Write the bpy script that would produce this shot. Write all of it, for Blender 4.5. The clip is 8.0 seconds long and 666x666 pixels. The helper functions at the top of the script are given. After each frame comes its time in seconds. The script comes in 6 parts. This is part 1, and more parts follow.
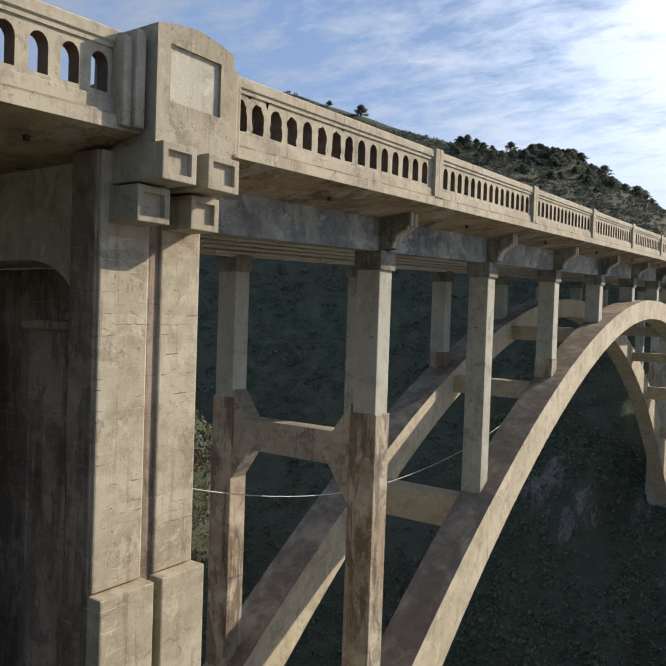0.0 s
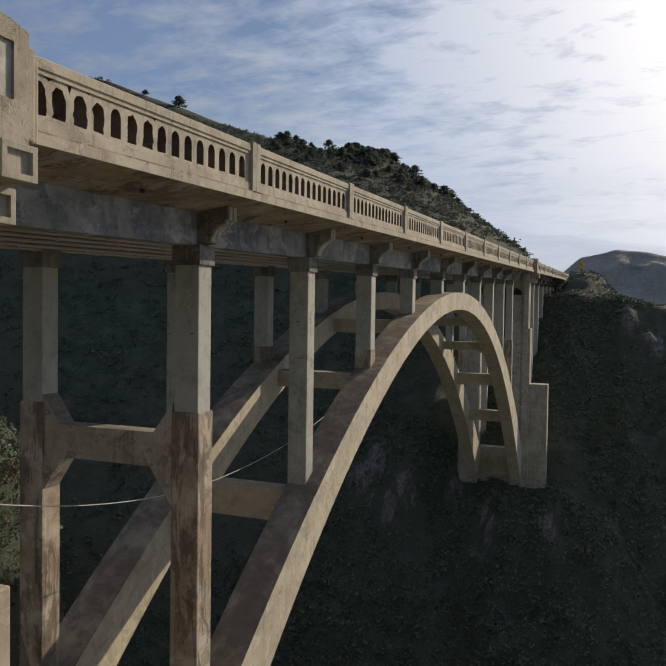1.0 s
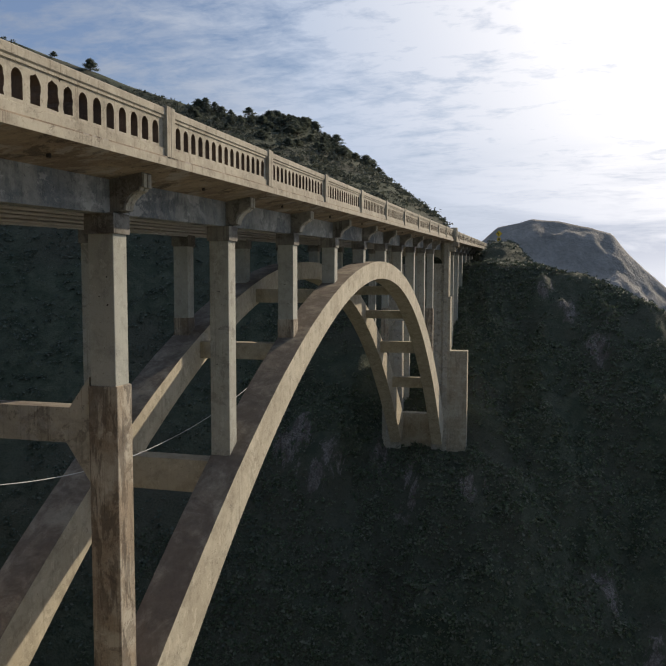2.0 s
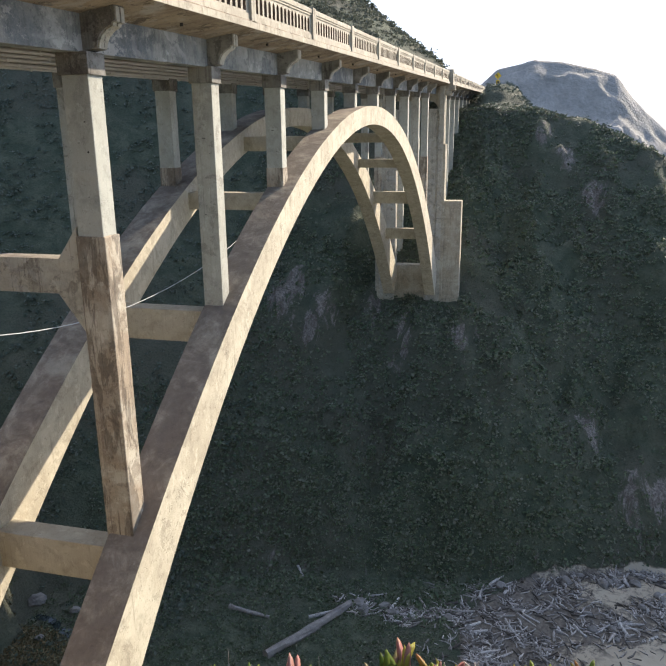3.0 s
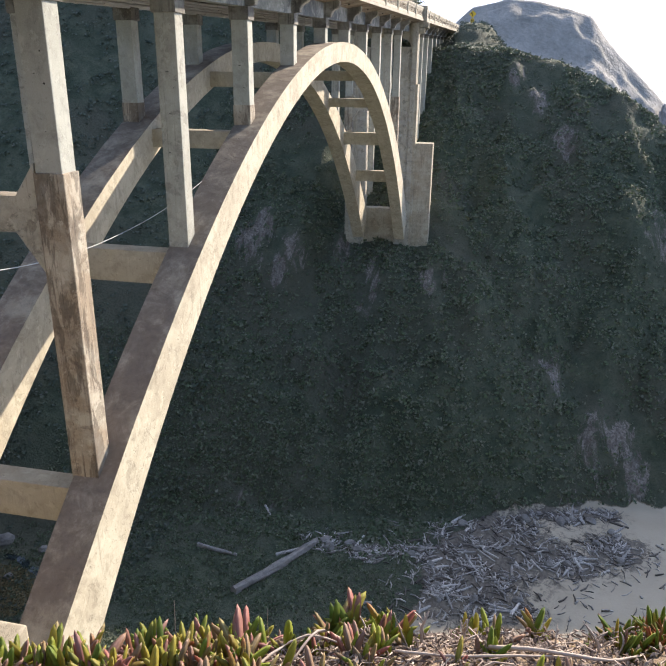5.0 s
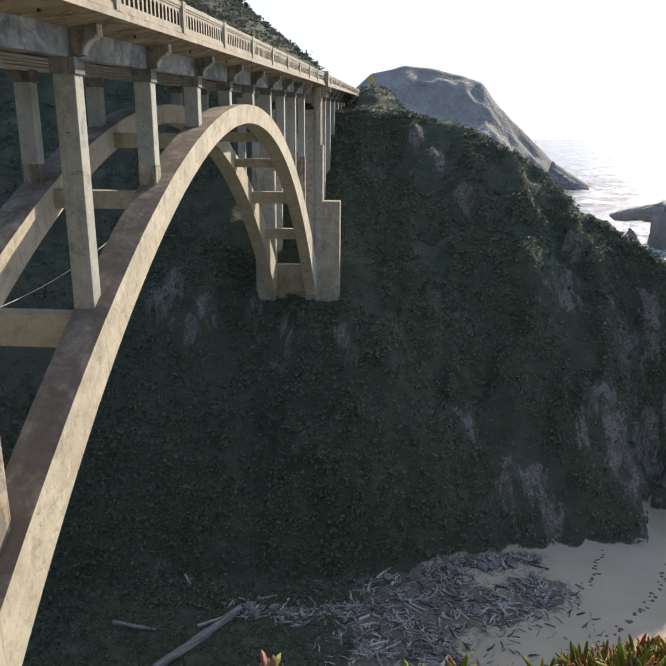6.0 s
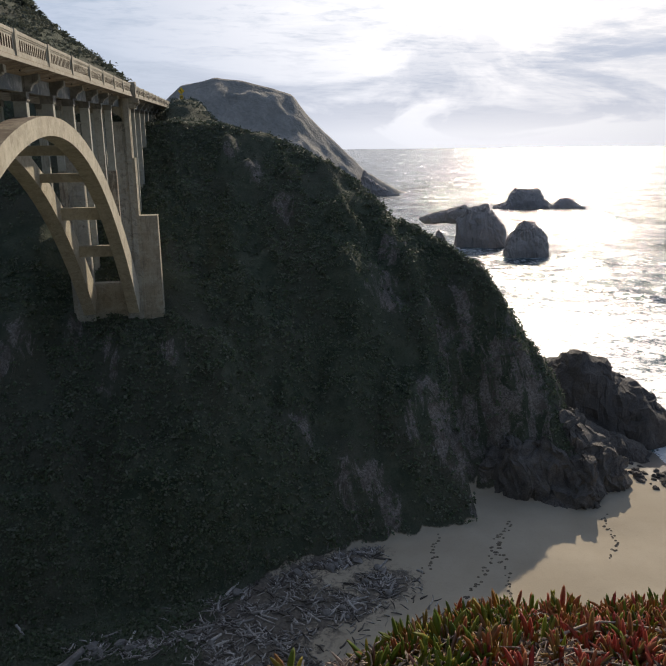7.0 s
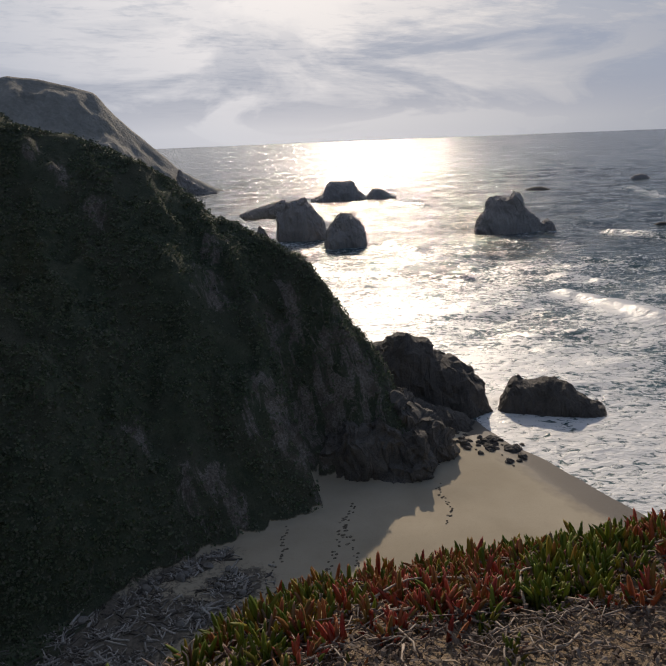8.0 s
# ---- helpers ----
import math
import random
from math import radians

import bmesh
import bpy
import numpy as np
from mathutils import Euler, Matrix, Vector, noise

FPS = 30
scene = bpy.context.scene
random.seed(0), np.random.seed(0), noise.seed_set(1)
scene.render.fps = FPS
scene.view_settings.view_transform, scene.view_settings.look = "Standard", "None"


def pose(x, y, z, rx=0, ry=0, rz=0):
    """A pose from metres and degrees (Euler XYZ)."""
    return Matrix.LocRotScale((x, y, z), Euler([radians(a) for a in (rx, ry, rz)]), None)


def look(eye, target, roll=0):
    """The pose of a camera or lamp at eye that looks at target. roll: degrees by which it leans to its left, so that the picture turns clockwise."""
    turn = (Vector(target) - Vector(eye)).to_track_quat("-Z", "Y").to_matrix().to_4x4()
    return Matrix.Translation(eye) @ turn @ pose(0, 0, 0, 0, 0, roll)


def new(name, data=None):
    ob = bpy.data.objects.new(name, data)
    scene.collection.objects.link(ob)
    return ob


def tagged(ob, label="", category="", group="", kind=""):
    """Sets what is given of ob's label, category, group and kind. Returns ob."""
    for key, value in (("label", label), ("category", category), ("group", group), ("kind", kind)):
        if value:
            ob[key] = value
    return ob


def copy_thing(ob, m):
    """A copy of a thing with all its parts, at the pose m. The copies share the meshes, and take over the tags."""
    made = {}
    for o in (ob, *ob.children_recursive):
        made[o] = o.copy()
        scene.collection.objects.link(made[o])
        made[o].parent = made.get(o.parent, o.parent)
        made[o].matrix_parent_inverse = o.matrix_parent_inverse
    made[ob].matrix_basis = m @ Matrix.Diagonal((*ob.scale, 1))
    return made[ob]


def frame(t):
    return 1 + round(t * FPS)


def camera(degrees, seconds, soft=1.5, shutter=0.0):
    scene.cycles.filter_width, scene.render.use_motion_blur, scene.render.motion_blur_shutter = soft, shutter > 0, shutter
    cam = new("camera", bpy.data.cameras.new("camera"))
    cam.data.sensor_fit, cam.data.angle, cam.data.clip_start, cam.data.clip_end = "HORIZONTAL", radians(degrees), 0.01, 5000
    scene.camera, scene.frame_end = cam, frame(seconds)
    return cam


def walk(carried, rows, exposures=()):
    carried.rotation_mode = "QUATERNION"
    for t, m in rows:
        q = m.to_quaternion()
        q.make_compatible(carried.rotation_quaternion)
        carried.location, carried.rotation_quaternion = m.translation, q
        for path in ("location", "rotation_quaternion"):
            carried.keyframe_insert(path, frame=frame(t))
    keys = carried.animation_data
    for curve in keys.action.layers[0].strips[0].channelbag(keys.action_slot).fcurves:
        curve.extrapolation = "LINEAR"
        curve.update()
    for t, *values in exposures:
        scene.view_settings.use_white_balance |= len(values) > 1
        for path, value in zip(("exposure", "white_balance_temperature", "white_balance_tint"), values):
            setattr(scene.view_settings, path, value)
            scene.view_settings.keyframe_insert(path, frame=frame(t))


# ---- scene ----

# The camera: a person stands on the bluff and pans the phone.
cam = camera(50.07, 8.0)
walk(cam, [
    (0, pose(7.720, -8.492, -3.694, 88.543, -1.918, 35.050)),
    (0.5, pose(7.733, -8.433, -3.677, 88.273, -1.239, 29.186)),
    (1, pose(7.744, -8.337, -3.683, 88.460, -0.800, 21.066)),
    (1.5, pose(7.764, -8.278, -3.695, 87.701, -0.669, 16.926)),
    (1.7, pose(7.772, -8.272, -3.703, 87.551, -0.279, 15.455)),
    (2.8, pose(7.897, -8.278, -3.871, 77.024, 0.948, 14.534)),
    (3, pose(7.905, -8.281, -3.890, 74.467, 0.651, 14.364)),
    (3.5, pose(7.901, -8.307, -3.899, 69.109, -0.151, 16.988)),
    (4, pose(7.875, -8.237, -3.924, 64.372, 0.640, 17.716)),
    (4.5, pose(7.905, -8.180, -3.919, 64.232, -0.175, 15.944)),
    (4.7, pose(7.929, -8.176, -3.918, 66.430, -0.622, 14.281)),
    (5.8, pose(7.937, -8.091, -3.974, 73.738, 0.231, 6.916)),
    (6, pose(7.963, -8.081, -4.000, 74.521, -0.295, 4.937)),
    (6.5, pose(8.025, -8.023, -4.063, 75.509, -0.843, -0.787)),
    (7, pose(8.064, -8.035, -4.078, 75.370, 0.578, -9.326)),
    (7.5, pose(8.099, -8.050, -4.092, 75.481, 1.145, -17.269)),
    (8, pose(8.186, -8.044, -4.128, 74.797, 2.196, -23.714)),
], exposures=[(0, 0.28, 6350, 12), (0.5, 0.12, 6350, 12), (1.0, -0.4, 6500, 12), (1.7, -0.42, 6500, 12), (2.8, 0.82, 6250, 12), (3.5, 1.4, 6050, 15),
              (4.7, 1.3, 6050, 15), (5.8, 0.7, 6200, 13), (6.5, 0.28, 6250, 12), (7.0, -0.3, 6400, 12), (7.5, -0.75, 6550, 13), (8.0, -0.8, 6550, 13)])

# ---------------------------------------------------------------- light
SUN_AZ, SUN_EL = radians(26.5), radians(26.3)      # from +Y towards +X, and up
SUN = Vector((math.sin(SUN_AZ) * math.cos(SUN_EL), math.cos(SUN_AZ) * math.cos(SUN_EL), math.sin(SUN_EL)))
sun = new("sun", bpy.data.lights.new("sun", "SUN"))
sun.data.energy, sun.data.angle, sun.data.color = 5.3, radians(0.6), (1.0, 0.855, 0.665)
sun.matrix_world = look(SUN * 300, (0, 0, 0))

world = bpy.data.worlds.new("world")
scene.world = world
world.use_nodes = True


class Nodes:
    """A short way to write node trees."""

    def __init__(self, tree):
        self.tree = tree
        tree.nodes.clear()

    def add(self, kind, ins=None, **props):
        n = self.tree.nodes.new(kind)
        for k, v in props.items():
            setattr(n, k, v)
        for k, v in (ins or {}).items():
            if isinstance(v, bpy.types.NodeSocket):
                self.tree.links.new(v, n.inputs[k])
            else:
                n.inputs[k].default_value = v
        return n

    def math(self, op, a, b=0.0, c=0.0, clamp=False):
        return self.add("ShaderNodeMath", {0: a, 1: b, 2: c}, operation=op, use_clamp=clamp).outputs[0]

    def mix(self, fac, a, b, blend="MIX"):
        return self.add("ShaderNodeMix", {0: fac, 6: a, 7: b}, data_type="RGBA", blend_type=blend).outputs[2]

    def noise(self, co, scale, detail=4.0, rough=0.55, distort=0.0):
        return self.add("ShaderNodeTexNoise", {"Vector": co, "Scale": scale, "Detail": detail, "Roughness": rough, "Distortion": distort}).outputs["Fac"]

    def ramp(self, fac, *stops):
        n = self.add("ShaderNodeValToRGB", {0: fac})
        el = n.color_ramp.elements
        while len(el) < len(stops):
            el.new(0.5)
        for e, (pos, col) in zip(el, stops):
            e.position = pos
            e.color = (col, col, col, 1) if isinstance(col, (int, float)) else (*col, 1)
        return n.outputs[0]

    def span(self, v, a, b, lo=0.0, hi=1.0):
        return self.add("ShaderNodeMapRange", {0: v, 1: a, 2: b, 3: lo, 4: hi}, clamp=True).outputs[0]

    def scaled(self, co, sx, sy, sz):
        return self.add("ShaderNodeVectorMath", {0: co, 1: (sx, sy, sz)}, operation="MULTIPLY").outputs[0]


N = Nodes(world.node_tree)
co = N.add("ShaderNodeTexCoord").outputs["Generated"]
sep = N.add("ShaderNodeSeparateXYZ", {0: co})
sky = N.add("ShaderNodeTexSky", sky_type="NISHITA", sun_disc=False, sun_elevation=SUN_EL, sun_rotation=SUN_AZ, air_density=1.0, dust_density=0.6)
# thin cloud sheet, seen in perspective on a plane overhead
up = N.math("MAXIMUM", sep.outputs[2], 0.0)
inv = N.math("DIVIDE", 1.0, N.math("ADD", up, 0.10))
plane = N.add("ShaderNodeVectorMath", {0: co, "Scale": inv}, operation="SCALE").outputs[0]
flat = N.scaled(plane, 1.0, 1.0, 0.0)
broad = N.noise(flat, 0.9, 6, 0.55, 0.5)
puffs = N.noise(N.scaled(flat, 1.0, 1.6, 1.0), 5.0, 8, 0.62, 0.4)
ripple = N.noise(N.add("ShaderNodeVectorRotate", {"Vector": N.scaled(flat, 1.0, 1.5, 1.0), "Angle": 0.6}, rotation_type="Z_AXIS").outputs[0], 16.0, 4, 0.6, 0.8)
cover = N.math("ADD", N.math("MULTIPLY", broad, 0.48), N.math("ADD", N.math("MULTIPLY", puffs, 0.40), N.math("MULTIPLY", ripple, 0.12)))
near = N.add("ShaderNodeVectorMath", {0: co, 1: tuple(SUN)}, operation="DOT_PRODUCT").outputs["Value"]
glow = N.math("POWER", N.math("MAXIMUM", near, 0.0), 14.0)
halo = N.math("POWER", N.math("MAXIMUM", near, 0.0), 3.0)
clear = N.add("ShaderNodeVectorMath", {0: co, 1: (math.sin(radians(72)), math.cos(radians(72)), 0.1)}, operation="DOT_PRODUCT").outputs["Value"]
cover = N.math("SUBTRACT", cover, N.span(clear, 0.50, 0.92, 0.0, 0.19))
mask = N.span(N.math("ADD", cover, N.math("MULTIPLY", halo, 0.17)), 0.45, 0.61)
low = N.span(sep.outputs[2], 0.02, 0.20, 1.0, 0.0)
bands = N.noise(N.scaled(co, 3.4, 3.4, 13.0), 1.0, 9, 0.56, 1.1)
veil = N.span(sep.outputs[2], 0.015, 0.06, 0.9, 0.0)
streaks = N.math("MAXIMUM", N.span(bands, 0.44, 0.57, 0.0, 1.0), veil)
mask = N.mix(low, mask, streaks)
warm = N.mix(N.span(near, 0.75, 0.97), (5.3, 6.1, 7.4, 1), (6.8, 6.45, 6.05, 1))
cloud = N.add("ShaderNodeVectorMath", {0: warm, "Scale": N.math("ADD", 0.56, N.math("ADD", N.math("MULTIPLY", glow, 1.15), N.math("MULTIPLY", halo, N.span(clear, 0.55, 0.92, 1.55, 0.9))))}, operation="SCALE").outputs[0]
tint = N.mix(N.math("MAXIMUM", N.span(near, 0.55, 0.88, 0.45, 0.08), N.math("MAXIMUM", N.span(clear, 0.62, 0.95, 0.0, 0.45), N.span(sep.outputs[2], 0.03, 0.14, 0.6, 0.0))), sky.outputs[0], (2.7, 3.9, 6.6, 1))
tint = N.mix(N.math("MULTIPLY", N.span(sep.outputs[2], 0.12, 0.28, 0.85, 0.0), N.span(near, 0.55, 0.85)), tint, (5.6, 6.3, 7.9, 1))
both = N.mix(N.math("MULTIPLY", mask, 0.97), tint, cloud)
N.add("ShaderNodeOutputWorld", {0: N.add("ShaderNodeBackground", {0: both, 1: 0.10}).outputs[0]})


# ---------------------------------------------------------------- materials
def material(name):
    m = bpy.data.materials.new(name)
    m.use_nodes = True
    n = Nodes(m.node_tree)
    pos = n.add("ShaderNodeNewGeometry").outputs["Position"]
    return m, n, pos


def finish(n, color, rough=0.85, bump=None, strength=0.4, distance=0.02, spec=0.35, **more):
    ins = {"Base Color": color, "Roughness": rough, "Specular IOR Level": spec, **more}
    if bump is not None:
        ins["Normal"] = n.add("ShaderNodeBump", {"Height": bump, "Strength": strength, "Distance": distance}).outputs[0]
    b = n.add("ShaderNodeBsdfPrincipled", ins)
    n.add("ShaderNodeOutputMaterial", {0: b.outputs[0]})


def concrete(name, light, dark, stain, stain_amount, board=0.0, streak_from=0.56, grime=0.5, patch=0.55, top_grime_shade=0.0, salt=0.0, lichen=0.0):
    """Old concrete: blotches, torn crusts, pits, water streaks and the marks of form boards."""
    light, dark = [(0.965 * c[0], c[1], 0.975 * c[2], 1) for c in (light, dark)]
    m, n, pos = material(name)
    big = n.noise(pos, patch, 6, 0.65, 0.6)
    mid = n.noise(pos, 2.6, 7, 0.7, 0.3)
    fine = n.noise(pos, 30.0, 5, 0.72)
    torn = n.noise(pos, 1.2, 12, 0.74, 0.5)
    scab = n.noise(n.scaled(pos, 1.0, 1.0, 0.7), 2.7, 11, 0.76, 0.3)
    speck = n.noise(pos, 8.0, 7, 0.8)
    pits = n.add("ShaderNodeTexVoronoi", {"Vector": pos, "Scale": 7.0}).outputs["Distance"]
    run = n.noise(n.scaled(pos, 6.5, 6.5, 0.22), 1.0, 9, 0.72, 0.4)
    thin = n.noise(n.scaled(pos, 22.0, 22.0, 0.6), 1.0, 4, 0.65, 0.2)
    zone = n.noise(pos, 0.5, 4, 0.6, 0.5)
    deeper = tuple(0.5 * c for c in dark[:3]) + (1,)
    col = n.mix(n.span(big, 0.40, 0.60), light, dark)
    col = n.mix(n.span(mid, 0.50, 0.66, 0.0, 0.45), col, deeper)
    col = n.mix(n.math("MULTIPLY", n.span(scab, 0.565, 0.59), 0.5), col, tuple(min(0.75, 1.22 * c) for c in light[:3]) + (1,))
    col = n.mix(n.math("MULTIPLY", n.span(torn, 0.555, 0.585), grime), col, n.mix(n.span(mid, 0.4, 0.6), stain, deeper))
    wet = n.math("MULTIPLY", n.span(run, streak_from, streak_from + 0.05), n.span(zone, 0.38, 0.6, 0.2, 1.0))
    col = n.mix(n.math("MULTIPLY", wet, stain_amount), col, stain)
    col = n.mix(n.span(thin, 0.58, 0.75, 0.0, 0.3), col, deeper)
    col = n.mix(n.span(fine, 0.42, 0.75, 0.0, 0.3), col, tuple(min(0.8, 1.3 * c) for c in light[:3]) + (1,))
    col = n.mix(n.span(speck, 0.60, 0.66, 0.0, 0.6), col, deeper)
    fleck = n.noise(n.scaled(pos, 1.0, 1.0, 2.6 if board else 0.8), 4.5, 9, 0.8, 0.3)
    col = n.mix(n.span(fleck, 0.61, 0.635, 0.0, 0.6), col, deeper)
    col = n.mix(n.span(fleck, 0.40, 0.375, 0.0, 0.35), col, tuple(min(0.8, 1.35 * c) for c in light[:3]) + (1,))
    if lichen:
        crust = n.noise(n.scaled(pos, 1.0, 1.0, 0.25), 1.5, 11, 0.72, 0.5)
        col = n.mix(n.math("MULTIPLY", n.span(crust, 0.495, 0.53), lichen), col, n.mix(n.span(scab, 0.45, 0.6), (0.045, 0.036, 0.03, 1), (0.10, 0.075, 0.055, 1)))
    if salt:
        crust = n.math("MULTIPLY", n.span(n.noise(n.scaled(pos, 0.8, 0.8, 1.2), 1.4, 11, 0.72, 0.15), 0.51, 0.54), n.span(zone, 0.42, 0.56))
        col = n.mix(n.math("MULTIPLY", crust, salt), col, (0.46, 0.45, 0.41, 1))
    spots = n.span(pits, 0.03, 0.08, 1.0, 0.0)
    rare = n.span(n.noise(pos, 1.4, 3), 0.50, 0.60)
    dots = n.math("MULTIPLY", spots, rare)
    col = n.mix(n.math("MULTIPLY", dots, 0.8), col, (0.04, 0.034, 0.03, 1))
    if top_grime_shade:
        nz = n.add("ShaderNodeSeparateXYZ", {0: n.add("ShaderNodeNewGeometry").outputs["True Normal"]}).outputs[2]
        # Upward faces browned by their normal: grime, with top-side shade put in.
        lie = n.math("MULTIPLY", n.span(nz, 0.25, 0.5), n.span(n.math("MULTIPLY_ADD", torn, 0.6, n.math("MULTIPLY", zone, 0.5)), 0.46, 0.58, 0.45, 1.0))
        col = n.mix(n.math("MULTIPLY", lie, top_grime_shade), col, n.mix(n.span(scab, 0.32, 0.66), (0.115, 0.088, 0.066, 1), (0.20, 0.16, 0.125, 1)))
    height = n.math("ADD", n.math("MULTIPLY", mid, 0.7), n.math("MULTIPLY", fine, 0.3))
    height = n.math("SUBTRACT", height, n.math("MULTIPLY", dots, 0.5))
    height = n.math("SUBTRACT", height, n.span(fleck, 0.60, 0.64, 0.0, 0.35))
    height = n.math("SUBTRACT", height, n.math("MULTIPLY", n.span(torn, 0.555, 0.585), 0.25))
    if board:
        xyz = n.add("ShaderNodeSeparateXYZ", {0: pos})
        wob = n.math("MULTIPLY_ADD", n.noise(pos, 1.1, 3), 0.06, xyz.outputs[2])
        flat = n.add("ShaderNodeCombineXYZ", {0: n.math("ADD", xyz.outputs[0], xyz.outputs[1]), 1: wob}).outputs[0]
        bricks = n.add("ShaderNodeTexBrick", {"Vector": flat, "Scale": 1.0, "Mortar Size": 0.009, "Mortar Smooth": 0.4, "Bias": 0.0, "Brick Width": 60.0, "Row Height": board, "Color1": (0, 0, 0, 1), "Color2": (1, 1, 1, 1)}, offset=0.37, squash=0.7, squash_frequency=3)
        broken = n.span(n.noise(n.scaled(pos, 1.8, 1.8, 5.0), 1.0, 7, 0.75), 0.53, 0.60)
        line = n.math("MULTIPLY", bricks.outputs["Fac"], broken)
        col = n.mix(n.math("MULTIPLY", line, 0.8), col, n.mix(n.span(big, 0.45, 0.55), (0.10, 0.08, 0.06, 1), tuple(min(0.75, 1.25 * c) for c in light[:3]) + (1,)))
        col = n.mix(n.math("MULTIPLY", bricks.outputs["Color"], 0.16), col, deeper)
        height = n.math("SUBTRACT", height, n.math("MULTIPLY", line, 0.5))
    finish(n, col, n.span(mid, 0.3, 0.7, 0.78, 0.95), height, 0.6, 0.02, 0.25)
    return m


COLUMN = concrete("column_concrete", (0.43, 0.415, 0.36, 1), (0.37, 0.355, 0.305, 1), (0.10, 0.085, 0.07, 1), 0.3, streak_from=0.62, grime=0.08, top_grime_shade=0.4)
# Capitals and brackets: stained, with the deck's shade put into the colour.
CAPITAL = concrete("shaded_stained_concrete", (0.25, 0.228, 0.195, 1), (0.12, 0.105, 0.088, 1), (0.04, 0.034, 0.03, 1), 0.7, streak_from=0.55, grime=0.6, salt=0.2)
STREAKED = concrete("streaked_column_concrete", (0.42, 0.40, 0.345, 1), (0.34, 0.32, 0.27, 1), (0.07, 0.055, 0.045, 1), 0.8, streak_from=0.56, grime=0.45, top_grime_shade=0.4)
CONCRETE = concrete("weathered_concrete", (0.44, 0.395, 0.32, 1), (0.32, 0.285, 0.23, 1), (0.06, 0.047, 0.038, 1), 0.7, streak_from=0.57, grime=0.6, top_grime_shade=0.7, salt=0.3)
PALE = concrete("pale_rail_concrete", (0.43, 0.38, 0.30, 1), (0.34, 0.295, 0.23, 1), (0.12, 0.08, 0.05, 1), 0.6, grime=0.3)
# Opening reveals: brown stain, with their shade put into the colour.
REVEAL = concrete("shaded_brown_opening_concrete", (0.17, 0.115, 0.075, 1), (0.10, 0.07, 0.05, 1), (0.04, 0.03, 0.024, 1), 0.7, grime=0.6)
BOARDED = concrete("boarded_pier_concrete", (0.45, 0.40, 0.315, 1), (0.34, 0.285, 0.21, 1), (0.13, 0.09, 0.06, 1), 0.55, board=0.15, grime=0.4)
PYLON = concrete("pylon_concrete", (0.375, 0.335, 0.268, 1), (0.295, 0.25, 0.188, 1), (0.11, 0.08, 0.056, 1), 0.5, grime=0.45)
RIB = concrete("arch_concrete", (0.52, 0.455, 0.35, 1), (0.40, 0.34, 0.255, 1), (0.10, 0.08, 0.06, 1), 0.4, streak_from=0.58, grime=0.3, top_grime_shade=0.9)
STRUT = concrete("tan_strut_concrete", (0.47, 0.405, 0.305, 1), (0.39, 0.33, 0.245, 1), (0.11, 0.085, 0.06, 1), 0.4, streak_from=0.60, grime=0.2, top_grime_shade=0.2)
STAINED = concrete("rust_stained_concrete", (0.48, 0.42, 0.335, 1), (0.31, 0.235, 0.165, 1), (0.085, 0.058, 0.042, 1), 0.8, streak_from=0.54, grime=0.5, patch=0.8, lichen=0.55)
BLOTCHED = concrete("blotched_girder_concrete", (0.29, 0.28, 0.255, 1), (0.12, 0.13, 0.14, 1), (0.05, 0.052, 0.056, 1), 0.5, streak_from=0.58, grime=0.4, patch=0.45, salt=0.6)
# Deck underside: brown stain, with the soffit's shade put into the colour.
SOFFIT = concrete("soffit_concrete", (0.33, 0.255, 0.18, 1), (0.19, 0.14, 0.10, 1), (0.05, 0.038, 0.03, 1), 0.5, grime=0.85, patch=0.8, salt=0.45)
STUCCO = concrete("pebbled_panel", (0.47, 0.44, 0.375, 1), (0.41, 0.38, 0.32, 1), (0.14, 0.115, 0.09, 1), 0.2, grime=0.2)
PLASTER = concrete("stained_plaster", (0.50, 0.44, 0.355, 1), (0.37, 0.31, 0.24, 1), (0.10, 0.08, 0.062, 1), 0.6, streak_from=0.57, grime=0.35, patch=0.7)
# Near pier's sides and inside: stains, with their shade put into the colour.
SHADED = concrete("shaded_stained_pier", (0.34, 0.262, 0.205, 1), (0.21, 0.152, 0.115, 1), (0.05, 0.038, 0.032, 1), 0.75, board=0.15, streak_from=0.53, grime=0.5, lichen=0.45)


